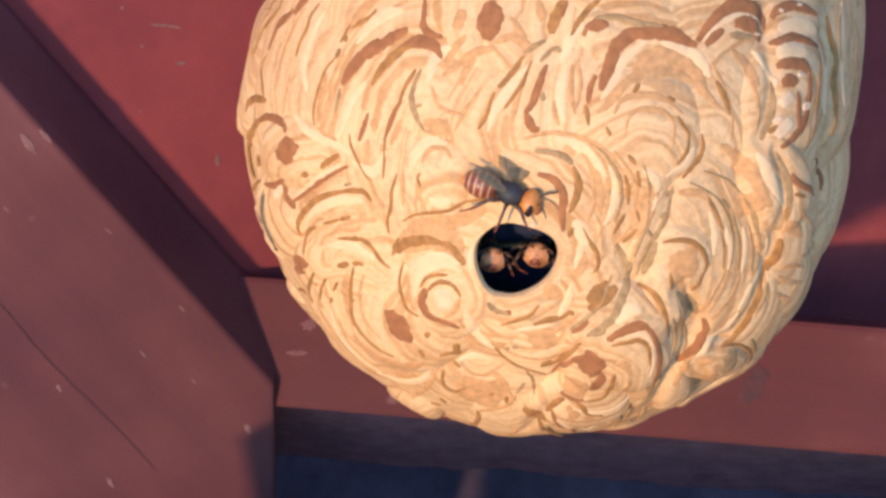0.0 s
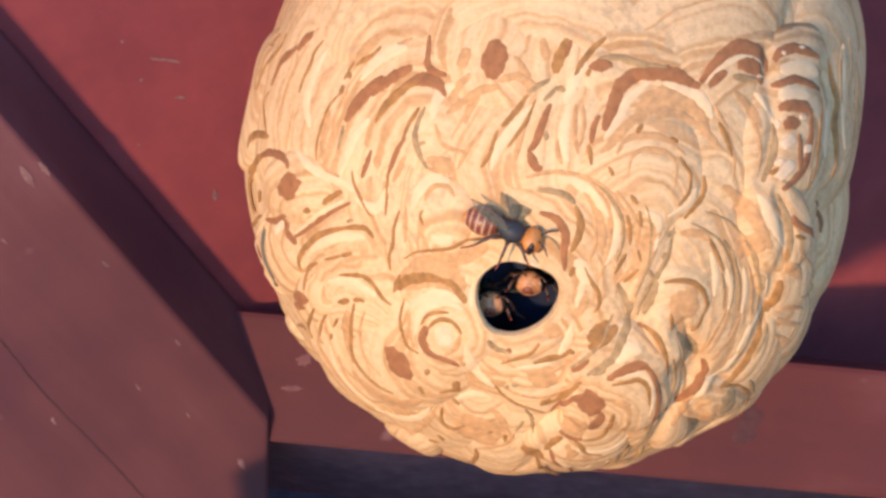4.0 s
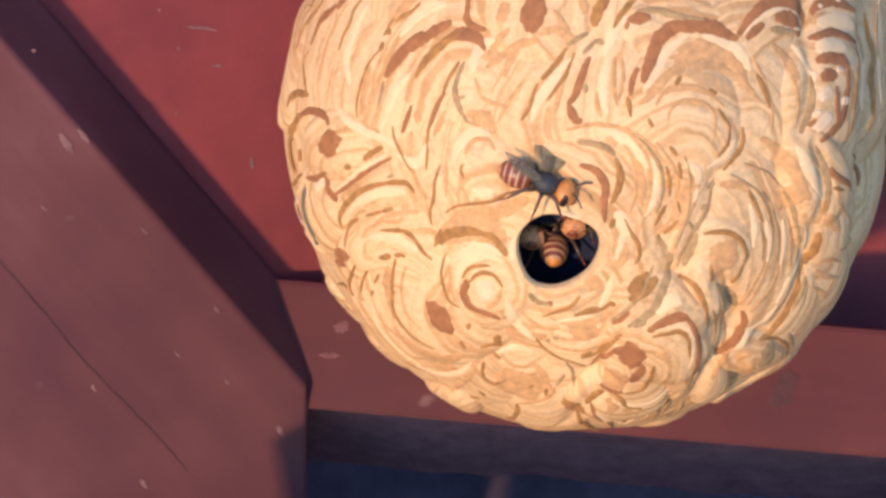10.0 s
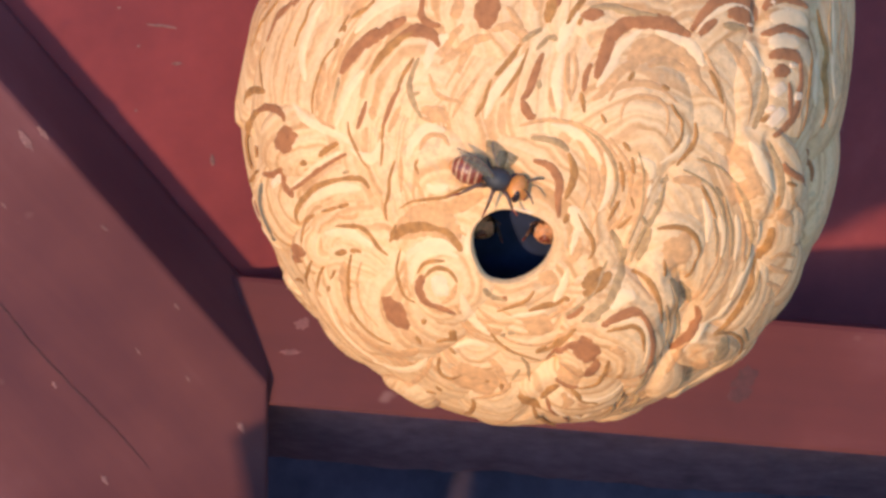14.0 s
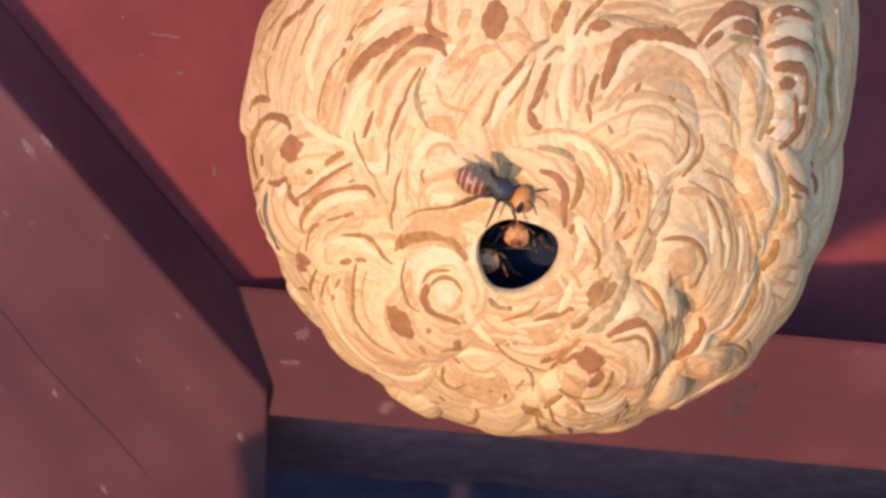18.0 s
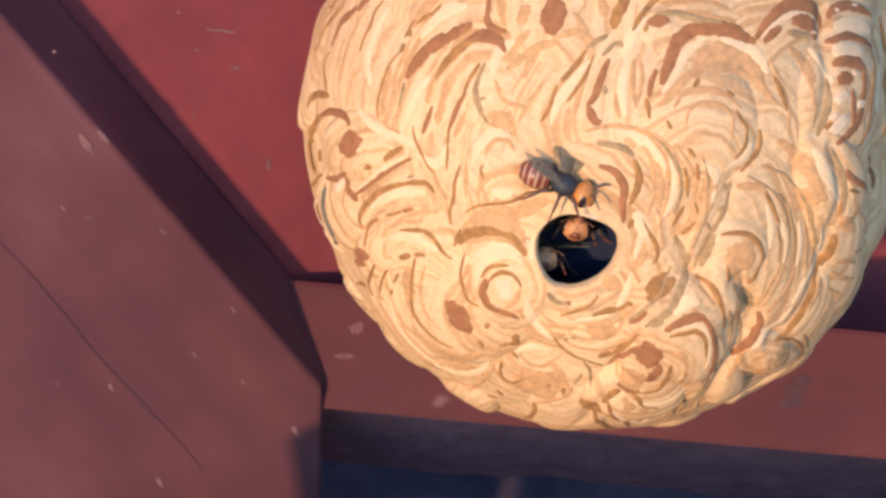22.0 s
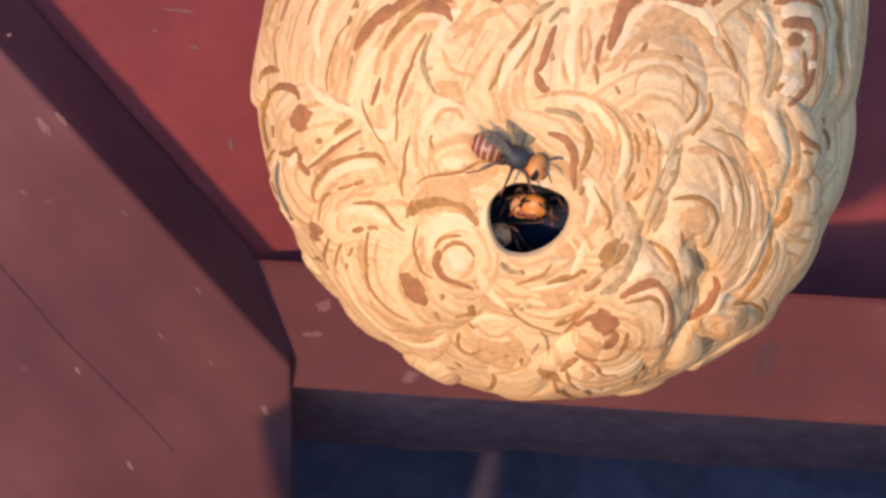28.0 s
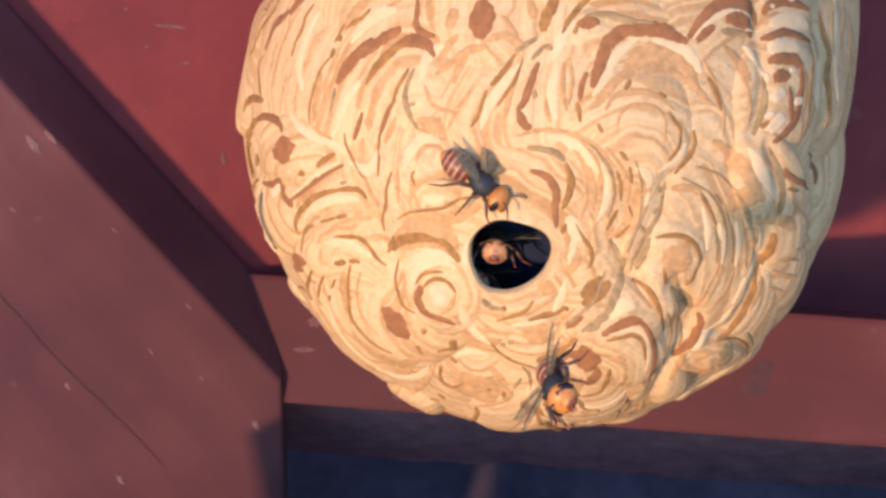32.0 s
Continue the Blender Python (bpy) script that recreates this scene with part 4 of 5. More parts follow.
stripe(PALE, 1.1, (-54.0, -14.2), (-46.5, -11.7), (-39.5, -9.2))
stripe(PALE, 1.3, (-57.8, -34.9), (-61.8, -39.4), (-62.2, -44.9), (-59.8, -50.8))
stripe(PALE, 1.3, (-0.5, -6.2), (2.8, -7.2), (5.8, -9.4), (8.2, -12.7))
stripe(PALE, 1.1, (8.5, -10.7), (10.0, -14.7), (9.5, -18.4), (8.2, -20.9))
stripe(PALE, 1.3, (14.2, -11.4), (17.0, -13.4), (16.8, -18.2))
stripe(PALE, 1.3, (23.5, -7.4), (22.2, -10.4), (18.5, -12.4))
stripe(PALE, 1.1, (28.0, -17.9), (30.0, -21.7), (30.8, -25.6))
stripe(PALE, 1.1, (32.2, -20.7), (34.5, -24.6), (35.2, -28.1))
stripe(PALE, 1.1, (36.2, -20.4), (38.2, -24.4), (39.2, -28.6))
stripe(PALE, 1.3, (42.0, -21.9), (45.2, -26.9), (43.5, -30.6), (43.0, -35.9))
stripe(PALE, 1.3, (38.5, -48.3), (39.2, -43.6), (42.8, -40.4), (43.5, -36.4))
stripe(PALE, 1.1, (3.5, -28.6), (4.2, -25.4), (4.8, -23.9))
stripe(PALE, 1.1, (0.5, -38.6), (2.2, -35.1), (3.0, -31.6))
stripe(PALE, 0.9, (-9.5, -40.6), (-4.2, -40.1), (-0.8, -39.4))
stripe(PALE, 1.7, (3.0, -19.9), (4.2, -21.9), (5.5, -24.4))
stripe(PALE, 1.3, (-29.8, -28.1), (-25.8, -26.4), (-21.5, -25.9), (-18.2, -27.1))
stripe(OCHRE, 0.8, (-71.2, 14.5), (-67.5, 15.0), (-65.0, 15.3))
stripe(OCHRE, 1.0, (-70.0, 8.5), (-69.5, 10.0), (-68.8, 12.0), (-63.8, 12.8), (-61.8, 13.8), (-61.5, 15.0))
stripe(UMBER, 1.8, (-62.5, 8.5), (-61.2, 10.0), (-59.8, 11.5), (-57.2, 12.0), (-55.2, 12.8))
stripe(UMBER, 2.0, (-54.8, 12.3), (-53.5, 13.3), (-51.2, 14.0))
stripe(OCHRE, 1.0, (-51.5, 6.8), (-51.0, 8.5), (-49.8, 10.0), (-49.5, 11.5), (-47.8, 13.0))
stripe(OCHRE, 0.7, (-63.0, 7.8), (-64.8, 6.5), (-63.0, 4.5), (-61.0, 2.5))
stripe(OCHRE, 1.4, (-70.5, 1.5), (-69.5, 2.5), (-65.8, 2.8), (-59.8, 2.0))
stripe(UMBER, 1.8, (-63.2, -0.2), (-59.5, 0.0), (-55.0, -0.7), (-52.8, -1.7), (-51.8, -3.2))
stripe(OCHRE, 2.0, (-74.8, -3.7), (-70.0, -1.9), (-65.8, -0.7), (-62.0, -0.2))
stripe(OCHRE, 0.8, (-40.5, 7.8), (-39.8, 8.5), (-38.8, 9.8))
stripe(OCHRE, 1.0, (-38.2, 9.3), (-37.0, 9.8), (-35.0, 10.3), (-33.5, 11.3))
stripe(OCHRE, 1.3, (-39.2, 8.5), (-39.5, 7.8))
stripe(OCHRE, 1.3, (-40.2, 7.0), (-41.0, 6.0))
stripe(OCHRE, 0.8, (-41.0, 6.0), (-43.0, 4.8), (-44.0, 3.3), (-44.8, 1.3), (-45.2, -0.7), (-45.2, -2.4))
stripe(UMBER, 2.9, (-38.8, 2.8), (-37.0, 4.5), (-34.5, 6.0), (-31.8, 7.5))
stripe(UMBER, 2.0, (-33.8, 5.5), (-31.5, 6.8), (-29.0, 7.8), (-26.5, 8.5))
stripe(OLIVE_AND_SHADE, 1.0, (-39.0, 2.3), (-39.2, 1.3), (-39.8, -0.7))
stripe(OCHRE, 1.8, (-32.2, 2.3), (-31.0, 3.8), (-29.2, 5.0), (-27.0, 6.3), (-25.0, 6.8))
stripe(UMBER, 2.2, (-27.2, 6.5), (-25.0, 7.0), (-23.2, 7.0), (-21.5, 6.5), (-20.0, 5.0))
stripe(UMBER, 1.4, (-24.5, 12.3), (-24.2, 10.5), (-24.0, 9.0), (-22.8, 8.0), (-20.2, 7.5))
stripe(UMBER, 1.4, (-35.2, -5.7), (-34.0, -3.7), (-32.8, -1.2))
stripe(OCHRE, 0.9, (-37.0, -4.4), (-37.0, -6.4), (-36.2, -8.4), (-35.2, -10.4), (-34.2, -12.2))
stripe(UMBER, 1.2, (-30.2, -5.9), (-29.0, -3.7), (-27.5, -1.2), (-26.2, 0.5))
stripe(OCHRE, 1.0, (-26.8, -0.2), (-26.0, 1.5), (-25.0, 2.8), (-24.2, 3.8))
stripe(OCHRE, 0.9, (-31.2, -12.2), (-30.5, -9.2), (-30.2, -6.9), (-29.8, -4.9))
stripe(OLIVE_AND_SHADE, 1.4, (-23.2, 3.8), (-24.0, 2.5), (-24.5, 0.8), (-24.2, -0.9), (-23.5, -2.9), (-22.5, -4.7))
stripe(OLIVE_AND_SHADE, 0.8, (-24.5, -0.7), (-22.5, -0.4))
stripe(OLIVE_AND_SHADE, 1.0, (-6.0, 5.3), (-4.8, 6.0), (-2.8, 6.8))
stripe(OCHRE, 1.2, (-6.2, 5.0), (-7.5, 3.5), (-9.0, 2.0), (-10.0, 1.5))
stripe(OCHRE, 1.0, (-10.5, 1.0), (-11.0, -0.4), (-11.5, -2.2), (-12.5, -3.7), (-13.2, -4.7))
stripe(OCHRE, 0.9, (-4.8, 4.5), (-5.5, 3.0), (-6.0, 1.8), (-7.2, 0.5), (-8.0, -0.4), (-8.8, -1.4))
stripe(UMBER, 1.8, (-2.2, 4.0), (-3.0, 2.5), (-3.5, 1.0), (-4.2, -0.7), (-5.5, -2.2))
stripe(UMBER, 2.1, (-5.2, -2.2), (-4.8, -3.4), (-4.0, -4.7), (-3.0, -4.9))
stripe(OCHRE, 2.5, (-0.5, 11.5), (-1.2, 10.0), (-1.8, 8.5), (-1.8, 7.5))
stripe(UMBER, 1.3, (0.2, 11.3), (-0.5, 10.0), (-0.8, 9.5))
stripe(OCHRE, 1.3, (6.0, 11.8), (4.0, 10.5), (2.5, 9.0), (1.8, 8.0), (1.2, 7.3))
stripe(OCHRE, 1.0, (3.2, 7.3), (3.8, 8.0))
stripe(OLIVE_AND_SHADE, 1.2, (5.0, 9.3), (8.2, 9.5), (12.2, 8.8), (16.8, 8.5))
stripe(UMBER, 2.9, (6.8, 1.0), (7.5, 2.5), (8.2, 4.3), (9.0, 6.0), (11.0, 7.3), (13.5, 7.8))
stripe(UMBER, 2.6, (11.8, 7.5), (14.2, 7.8), (17.2, 7.8), (20.2, 7.3), (23.0, 6.5))
stripe(UMBER, 1.3, (6.0, 2.8), (5.2, 1.3), (5.0, -0.7))
stripe(OCHRE, 1.0, (4.5, -0.9), (4.8, -2.4), (5.0, -4.2))
stripe(OCHRE, 1.0, (12.2, 0.8), (13.2, 1.8))
stripe(OCHRE, 0.9, (18.0, 0.3), (19.5, 0.0))
stripe(OCHRE, 0.9, (19.8, -2.4), (20.8, -3.9), (22.0, -5.2), (22.0, -7.2))
stripe(OCHRE, 0.9, (22.2, -6.4), (21.8, -8.4), (20.2, -10.4))
stripe(OCHRE, 1.3, (24.8, -5.2), (25.2, -7.4), (24.5, -9.4), (23.0, -11.2), (22.0, -12.7))
stripe(OLIVE_AND_SHADE, 0.9, (-3.5, 4.3), (-2.2, 5.3), (-1.8, 5.8))
stripe(OLIVE_AND_SHADE, 0.9, (-2.0, 5.8), (-0.8, 5.8), (0.0, 5.5))
stripe(OCHRE, 0.8, (7.8, -4.4), (8.5, -5.9))
stripe(UMBER, 2.5, (23.0, 7.0), (25.0, 8.8), (27.8, 10.5), (30.5, 11.5), (33.8, 11.3), (36.5, 10.8), (37.0, 9.0))
stripe(UMBER, 2.9, (29.8, 9.3), (32.5, 9.5), (34.8, 9.0), (35.8, 7.5))
stripe(UMBER, 1.7, (24.5, 6.5), (25.8, 7.5), (27.8, 8.3))
stripe(OLIVE_AND_SHADE, 1.2, (29.0, 7.8), (31.0, 7.8), (33.8, 7.8))
stripe(UMBER, 2.0, (38.2, 10.3), (39.5, 11.3), (42.2, 12.0), (46.0, 12.0), (50.2, 11.5))
stripe(UMBER, 1.6, (37.5, 7.3), (39.5, 7.5), (42.5, 8.3), (46.2, 8.0), (51.8, 7.8))
stripe(OCHRE, 1.3, (51.8, 8.0), (51.0, 5.8), (49.8, 3.3), (49.2, 0.5), (49.5, -1.9), (48.8, -4.7))
stripe(OCHRE, 1.7, (55.5, 12.0), (57.0, 9.5), (59.0, 7.0), (58.8, 4.3), (60.2, 1.5), (60.8, -0.7), (60.2, -3.4))
stripe(OLIVE_AND_SHADE, 1.0, (61.2, 13.5), (59.8, 9.8), (61.0, 6.5))
stripe(UMBER, 2.1, (38.5, 4.5), (41.0, 5.0), (44.8, 5.0), (46.5, 4.3))
stripe(UMBER, 2.5, (46.0, 4.8), (46.5, 2.3), (46.0, 0.0), (45.2, -2.4), (43.0, -4.7), (39.8, -6.7))
stripe(UMBER, 2.0, (39.5, 2.5), (41.0, 3.0), (43.2, 3.0))
stripe(UMBER, 1.8, (43.0, 1.8), (43.8, -0.2), (43.8, -3.2))
stripe(OLIVE_AND_SHADE, 1.7, (37.8, 2.8), (38.2, 0.5), (37.8, -1.7), (37.0, -3.7), (36.2, -5.7))
stripe(OCHRE, 1.2, (37.5, -4.4), (38.8, -3.2))
stripe(OCHRE, 1.3, (26.8, 2.5), (28.0, 1.5), (29.2, 0.0), (29.8, -1.9))
stripe(OCHRE, 1.4, (-69.8, -1.7), (-75.2, -3.7), (-76.0, -6.9), (-74.8, -9.7))
stripe(OCHRE, 1.2, (-69.2, -5.7), (-70.2, -7.9))
stripe(HOLLOW_SHADE, 2.9, (-64.5, -12.7), (-68.0, -15.4), (-69.2, -18.2), (-69.5, -20.7), (-72.5, -23.1))
stripe(OCHRE, 1.2, (-81.5, -11.4), (-74.8, -10.9), (-65.5, -10.4))
stripe(UMBER, 1.4, (-63.8, -11.2), (-60.0, -11.7), (-55.2, -10.9))
stripe(UMBER, 2.2, (-56.2, -11.2), (-56.5, -13.7), (-55.5, -15.2), (-54.2, -15.7))
stripe(UMBER, 1.4, (-56.2, -15.4), (-52.5, -14.2), (-48.5, -12.9), (-45.0, -11.7), (-42.0, -10.7), (-38.2, -9.7))
stripe(OCHRE, 1.4, (-44.8, -9.7), (-42.8, -8.7), (-39.8, -7.7))
stripe(OCHRE, 1.4, (-49.5, -10.7), (-47.8, -10.4))
stripe(OCHRE, 1.6, (-56.5, -20.9), (-55.8, -19.2), (-53.2, -17.2), (-49.5, -15.7), (-46.5, -14.7), (-43.2, -14.2), (-39.5, -13.9))
stripe(OCHRE, 1.4, (-41.0, -13.9), (-37.8, -13.9), (-35.5, -14.4), (-34.5, -15.9))
stripe(OLIVE_AND_SHADE, 0.8, (-39.8, -12.9), (-38.2, -12.7))
stripe(OCHRE, 1.2, (-56.8, -24.1), (-55.2, -21.9), (-53.5, -20.4), (-49.8, -19.7))
stripe(OCHRE, 0.7, (-47.5, -19.2), (-43.0, -18.7))
stripe(OCHRE, 1.0, (-42.8, -18.7), (-40.0, -18.4))
stripe(OCHRE, 1.3, (-44.5, -21.9), (-41.0, -22.2), (-38.8, -22.6), (-37.0, -24.1), (-35.8, -26.4), (-34.2, -27.9))
stripe(OCHRE, 1.4, (-47.8, -26.9), (-44.0, -26.6))
stripe(OCHRE, 1.0, (-42.2, -26.4), (-40.2, -26.9))
stripe(OCHRE, 1.0, (-32.8, -21.7), (-32.2, -19.4), (-30.5, -16.7), (-29.8, -14.4), (-28.2, -11.4))
stripe(OCHRE, 0.7, (-23.5, -11.4), (-24.2, -12.4), (-23.8, -13.9))
# shadow line above the tan area, painted as thin ochre
stripe(OCHRE, 0.8, (-29.0, -19.7), (-26.5, -18.7), (-22.5, -18.2), (-19.2, -17.9), (-16.2, -16.7), (-13.0, -16.4), (-10.8, -15.9))
stripe(OCHRE, 3.1, (-32.2, -25.1), (-29.0, -23.4), (-25.0, -22.9), (-21.8, -23.4))
stripe(OCHRE, 2.3, (-22.8, -23.1), (-20.2, -24.1), (-18.8, -25.6), (-17.5, -27.4))
stripe(OCHRE, 1.2, (-30.8, -22.6), (-32.0, -24.1), (-33.0, -25.6))
stripe(OLIVE_AND_SHADE, 1.4, (-12.5, -22.4), (-14.5, -24.1))
stripe(OLIVE_AND_SHADE, 1.6, (-4.0, -8.4), (-1.0, -8.7), (1.2, -9.4), (2.5, -10.7))
stripe(UMBER, 2.0, (-3.5, -12.2), (-1.5, -12.7), (0.0, -13.7), (1.0, -15.9), (0.8, -18.7), (1.0, -21.9))
stripe(OCHRE, 1.8, (2.5, -10.9), (3.5, -13.4), (3.2, -16.2), (2.0, -18.7))
stripe(OCHRE, 0.9, (11.2, -12.2), (12.2, -14.9), (12.5, -17.4))
stripe(OCHRE, 1.0, (12.0, -18.9), (11.2, -20.4), (10.2, -22.6))
stripe(OCHRE, 0.8, (14.0, -18.2), (14.8, -20.2))
stripe(OCHRE, 1.0, (14.5, -21.4), (13.2, -22.9), (12.2, -24.1))
stripe(OCHRE, 1.0, (11.5, -8.9), (12.8, -10.4))
stripe(OCHRE, 0.9, (13.2, -11.4), (14.0, -14.2))
stripe(OLIVE_AND_SHADE, 1.7, (11.0, -24.4), (12.8, -26.9), (14.2, -29.6))
stripe(OCHRE, 1.0, (4.5, -21.2), (6.0, -23.9), (7.5, -25.9), (7.8, -28.1), (7.0, -29.4))
stripe(OCHRE, 1.2, (2.8, -21.2), (2.0, -22.9))
stripe(OLIVE_AND_SHADE, 1.2, (19.2, -15.7), (20.8, -14.9))
stripe(OLIVE_AND_SHADE, 1.3, (18.5, -19.4), (19.8, -18.7))
stripe(OLIVE_AND_SHADE, 1.0, (16.2, -21.4), (18.0, -23.4))
stripe(OLIVE_AND_SHADE, 1.2, (20.5, -14.2), (19.8, -18.2), (18.8, -21.2), (17.2, -24.1), (16.2, -27.4), (15.8, -29.9))
stripe(OLIVE_AND_SHADE, 1.8, (18.2, -23.4), (17.5, -26.9), (17.0, -29.6))
stripe(OCHRE, 1.3, (19.2, -23.4), (22.0, -22.9), (25.0, -23.1), (27.5, -24.6), (29.2, -26.9), (29.2, -28.9))
stripe(OCHRE, 1.2, (27.2, -15.7), (29.2, -18.2), (31.5, -21.2))
stripe(OLIVE_AND_SHADE, 0.9, (30.2, -15.9), (31.8, -17.4))
stripe(OLIVE_AND_SHADE, 0.9, (31.0, -21.4), (32.8, -24.6), (33.8, -28.1))
stripe(OLIVE_AND_SHADE, 0.9, (32.5, -17.4), (34.5, -20.7), (36.0, -23.4), (37.8, -28.1))
stripe(OLIVE_AND_SHADE, 1.6, (39.0, -7.4), (41.0, -10.2), (42.5, -12.7), (43.8, -15.9), (44.2, -18.7))
stripe(UMBER, 1.7, (42.5, -10.7), (45.0, -12.2), (57.0, -14.2))
stripe(UMBER, 1.2, (54.2, -7.7), (61.8, -10.2), (63.0, -13.2))
stripe(OCHRE, 1.3, (48.2, -6.4), (49.2, -4.2))
stripe(OCHRE, 0.9, (44.0, -13.9), (47.0, -14.2))
stripe(OCHRE, 1.2, (43.5, -16.2), (44.2, -18.4))
stripe(OCHRE, 2.1, (45.5, -21.9), (46.8, -24.9), (47.5, -28.4))
stripe(OCHRE, 1.7, (46.5, -26.6), (47.0, -30.6), (48.0, -33.1), (48.2, -35.9), (48.5, -39.1), (47.8, -42.4), (44.5, -43.9))
stripe(OLIVE_AND_SHADE, 1.3, (48.5, -30.4), (49.5, -33.6), (49.5, -37.1))
stripe(OCHRE, 1.0, (-55.8, -27.6), (-59.5, -29.4), (-64.0, -31.4), (-65.0, -33.6))
stripe(OCHRE, 0.8, (-53.5, -29.1), (-57.0, -30.9), (-60.0, -33.1))
stripe(OCHRE, 0.8, (-50.0, -29.9), (-53.2, -31.6))
stripe(OCHRE, 0.9, (-55.0, -32.9), (-56.5, -33.9))
stripe(OCHRE, 1.3, (-43.0, -27.1), (-45.2, -29.6), (-48.2, -32.9), (-51.0, -36.4), (-51.5, -39.1), (-50.5, -41.9), (-48.0, -44.4), (-45.0, -45.8))
stripe(OCHRE, 0.9, (-76.8, -31.4), (-68.0, -32.1))
stripe(OCHRE, 1.0, (-31.0, -26.9), (-32.8, -30.1), (-33.2, -32.6), (-33.0, -35.4), (-30.8, -36.9))
stripe(OCHRE, 1.2, (-31.2, -41.4), (-29.8, -40.4))
stripe(OCHRE, 1.2, (-34.8, -44.1), (-34.8, -46.1))
stripe(OCHRE, 1.2, (-19.2, -32.9), (-20.2, -30.9), (-22.0, -30.1), (-24.2, -30.4), (-26.5, -31.9))
stripe(UMBER, 2.5, (-26.2, -31.4), (-28.2, -33.4), (-28.2, -35.9), (-26.2, -37.4))
stripe(UMBER, 1.7, (-27.5, -37.1), (-24.5, -37.9), (-21.5, -39.4))
stripe(OCHRE, 1.0, (-27.8, -31.1), (-26.0, -29.4), (-23.8, -28.9), (-21.0, -28.9))
stripe(OCHRE, 1.3, (-30.0, -46.1), (-26.8, -45.8), (-24.5, -46.3))
stripe(OCHRE, 1.2, (-27.8, -48.3), (-26.5, -49.8))
stripe(OLIVE_AND_SHADE, 1.4, (-14.0, -34.4), (-12.8, -36.4), (-9.8, -37.1))
stripe(OCHRE, 1.0, (-3.5, -35.4), (-5.5, -37.4), (-8.5, -38.4), (-12.0, -39.4))
stripe(OCHRE, 0.9, (-14.5, -44.4), (-13.0, -46.6), (-10.5, -48.3), (-7.0, -49.6), (-2.2, -51.3))
stripe(OLIVE_AND_SHADE, 1.2, (-10.2, -44.1), (-8.5, -43.9))
stripe(OLIVE_AND_SHADE, 0.8, (-12.2, -44.9), (-10.8, -44.4))
stripe(OCHRE, 1.2, (-32.5, -50.6), (-35.0, -53.1), (-35.8, -55.3), (-33.5, -56.6), (-28.0, -55.3))
stripe(OCHRE, 1.2, (-21.2, -57.6), (-19.5, -57.6))
stripe(OCHRE, 1.4, (-3.5, -48.6), (-0.8, -47.3))
stripe(OLIVE_AND_SHADE, 0.9, (-7.5, -50.1), (-6.0, -53.6), (-6.0, -57.1))
stripe(OLIVE_AND_SHADE, 0.9, (-8.5, -54.1), (-11.8, -57.3))
stripe(OCHRE, 1.6, (-4.8, -39.4), (-2.2, -38.6), (0.8, -38.1), (3.8, -36.6))
stripe(UMBER, 1.3, (3.5, -40.4), (5.2, -38.4), (6.5, -37.1))
stripe(OLIVE_AND_SHADE, 1.3, (7.2, -39.6), (9.2, -38.9), (9.8, -37.6))
stripe(UMBER, 1.4, (10.5, -39.6), (11.8, -40.1))
stripe(OCHRE, 2.0, (6.0, -33.9), (8.0, -32.4), (10.0, -30.9))
stripe(OCHRE, 2.1, (6.2, -35.1), (9.0, -33.6), (11.8, -31.6))
stripe(OLIVE_AND_SHADE, 2.0, (14.2, -27.4), (14.0, -30.9), (12.8, -33.1), (11.8, -35.6), (9.8, -37.6), (6.5, -39.9))
stripe(OCHRE, 1.3, (16.0, -31.4), (18.5, -31.9), (20.5, -33.6), (22.5, -36.1), (26.0, -41.1))
stripe(UMBER, 2.6, (11.2, -39.6), (13.8, -38.4), (16.2, -37.4), (18.8, -37.6))
stripe(UMBER, 1.6, (17.8, -37.1), (20.2, -39.1), (23.2, -42.6), (25.2, -45.8), (26.8, -49.6), (29.5, -55.1))
stripe(OCHRE, 1.3, (11.8, -41.1), (14.8, -40.4), (18.0, -40.1), (20.2, -41.6), (22.2, -45.3))
stripe(UMBER, 1.0, (-0.8, -50.8), (2.5, -47.3), (5.0, -44.4))
stripe(OCHRE, 1.2, (-3.5, -48.8), (0.5, -47.6), (3.0, -44.6), (5.5, -41.6))
stripe(OCHRE, 1.2, (14.2, -47.6), (15.0, -50.6), (16.2, -55.3), (14.2, -56.8), (9.8, -57.3))
stripe(OLIVE_AND_SHADE, 0.8, (24.5, -36.6), (29.2, -41.9), (29.8, -45.1), (34.2, -51.3))
stripe(OLIVE_AND_SHADE, 1.0, (25.0, -33.1), (28.8, -37.9), (34.0, -43.1), (35.0, -46.3))
stripe(OLIVE_AND_SHADE, 1.8, (27.8, -33.6), (31.0, -35.9), (33.5, -38.1))
stripe(OLIVE_AND_SHADE, 1.2, (28.5, -47.6), (33.5, -54.8), (33.0, -59.3))
stripe(OCHRE, 1.0, (21.5, -28.6), (22.8, -31.6))
stripe(OCHRE, 1.2, (29.0, -28.6), (29.2, -30.9), (28.5, -32.6))
stripe(OLIVE_AND_SHADE, 1.8, (24.2, -32.4), (28.2, -34.9), (32.8, -37.6))
stripe(UMBER, 1.7, (35.5, -38.6), (37.5, -40.9), (37.2, -44.1), (36.0, -46.6), (35.5, -49.1))
stripe(OCHRE, 0.9, (46.0, -43.6), (51.2, -43.4), (59.0, -44.9), (72.5, -48.8))
stripe(OLIVE_AND_SHADE, 1.2, (54.2, -41.9), (63.2, -44.9))
stripe(OCHRE, 1.2, (-54.2, -61.6), (-50.8, -62.8))
stripe(OCHRE, 1.2, (-43.5, -59.1), (-44.0, -61.1))
stripe(OCHRE, 1.2, (-30.8, -63.1), (-34.8, -66.6), (-63.0, -73.3))
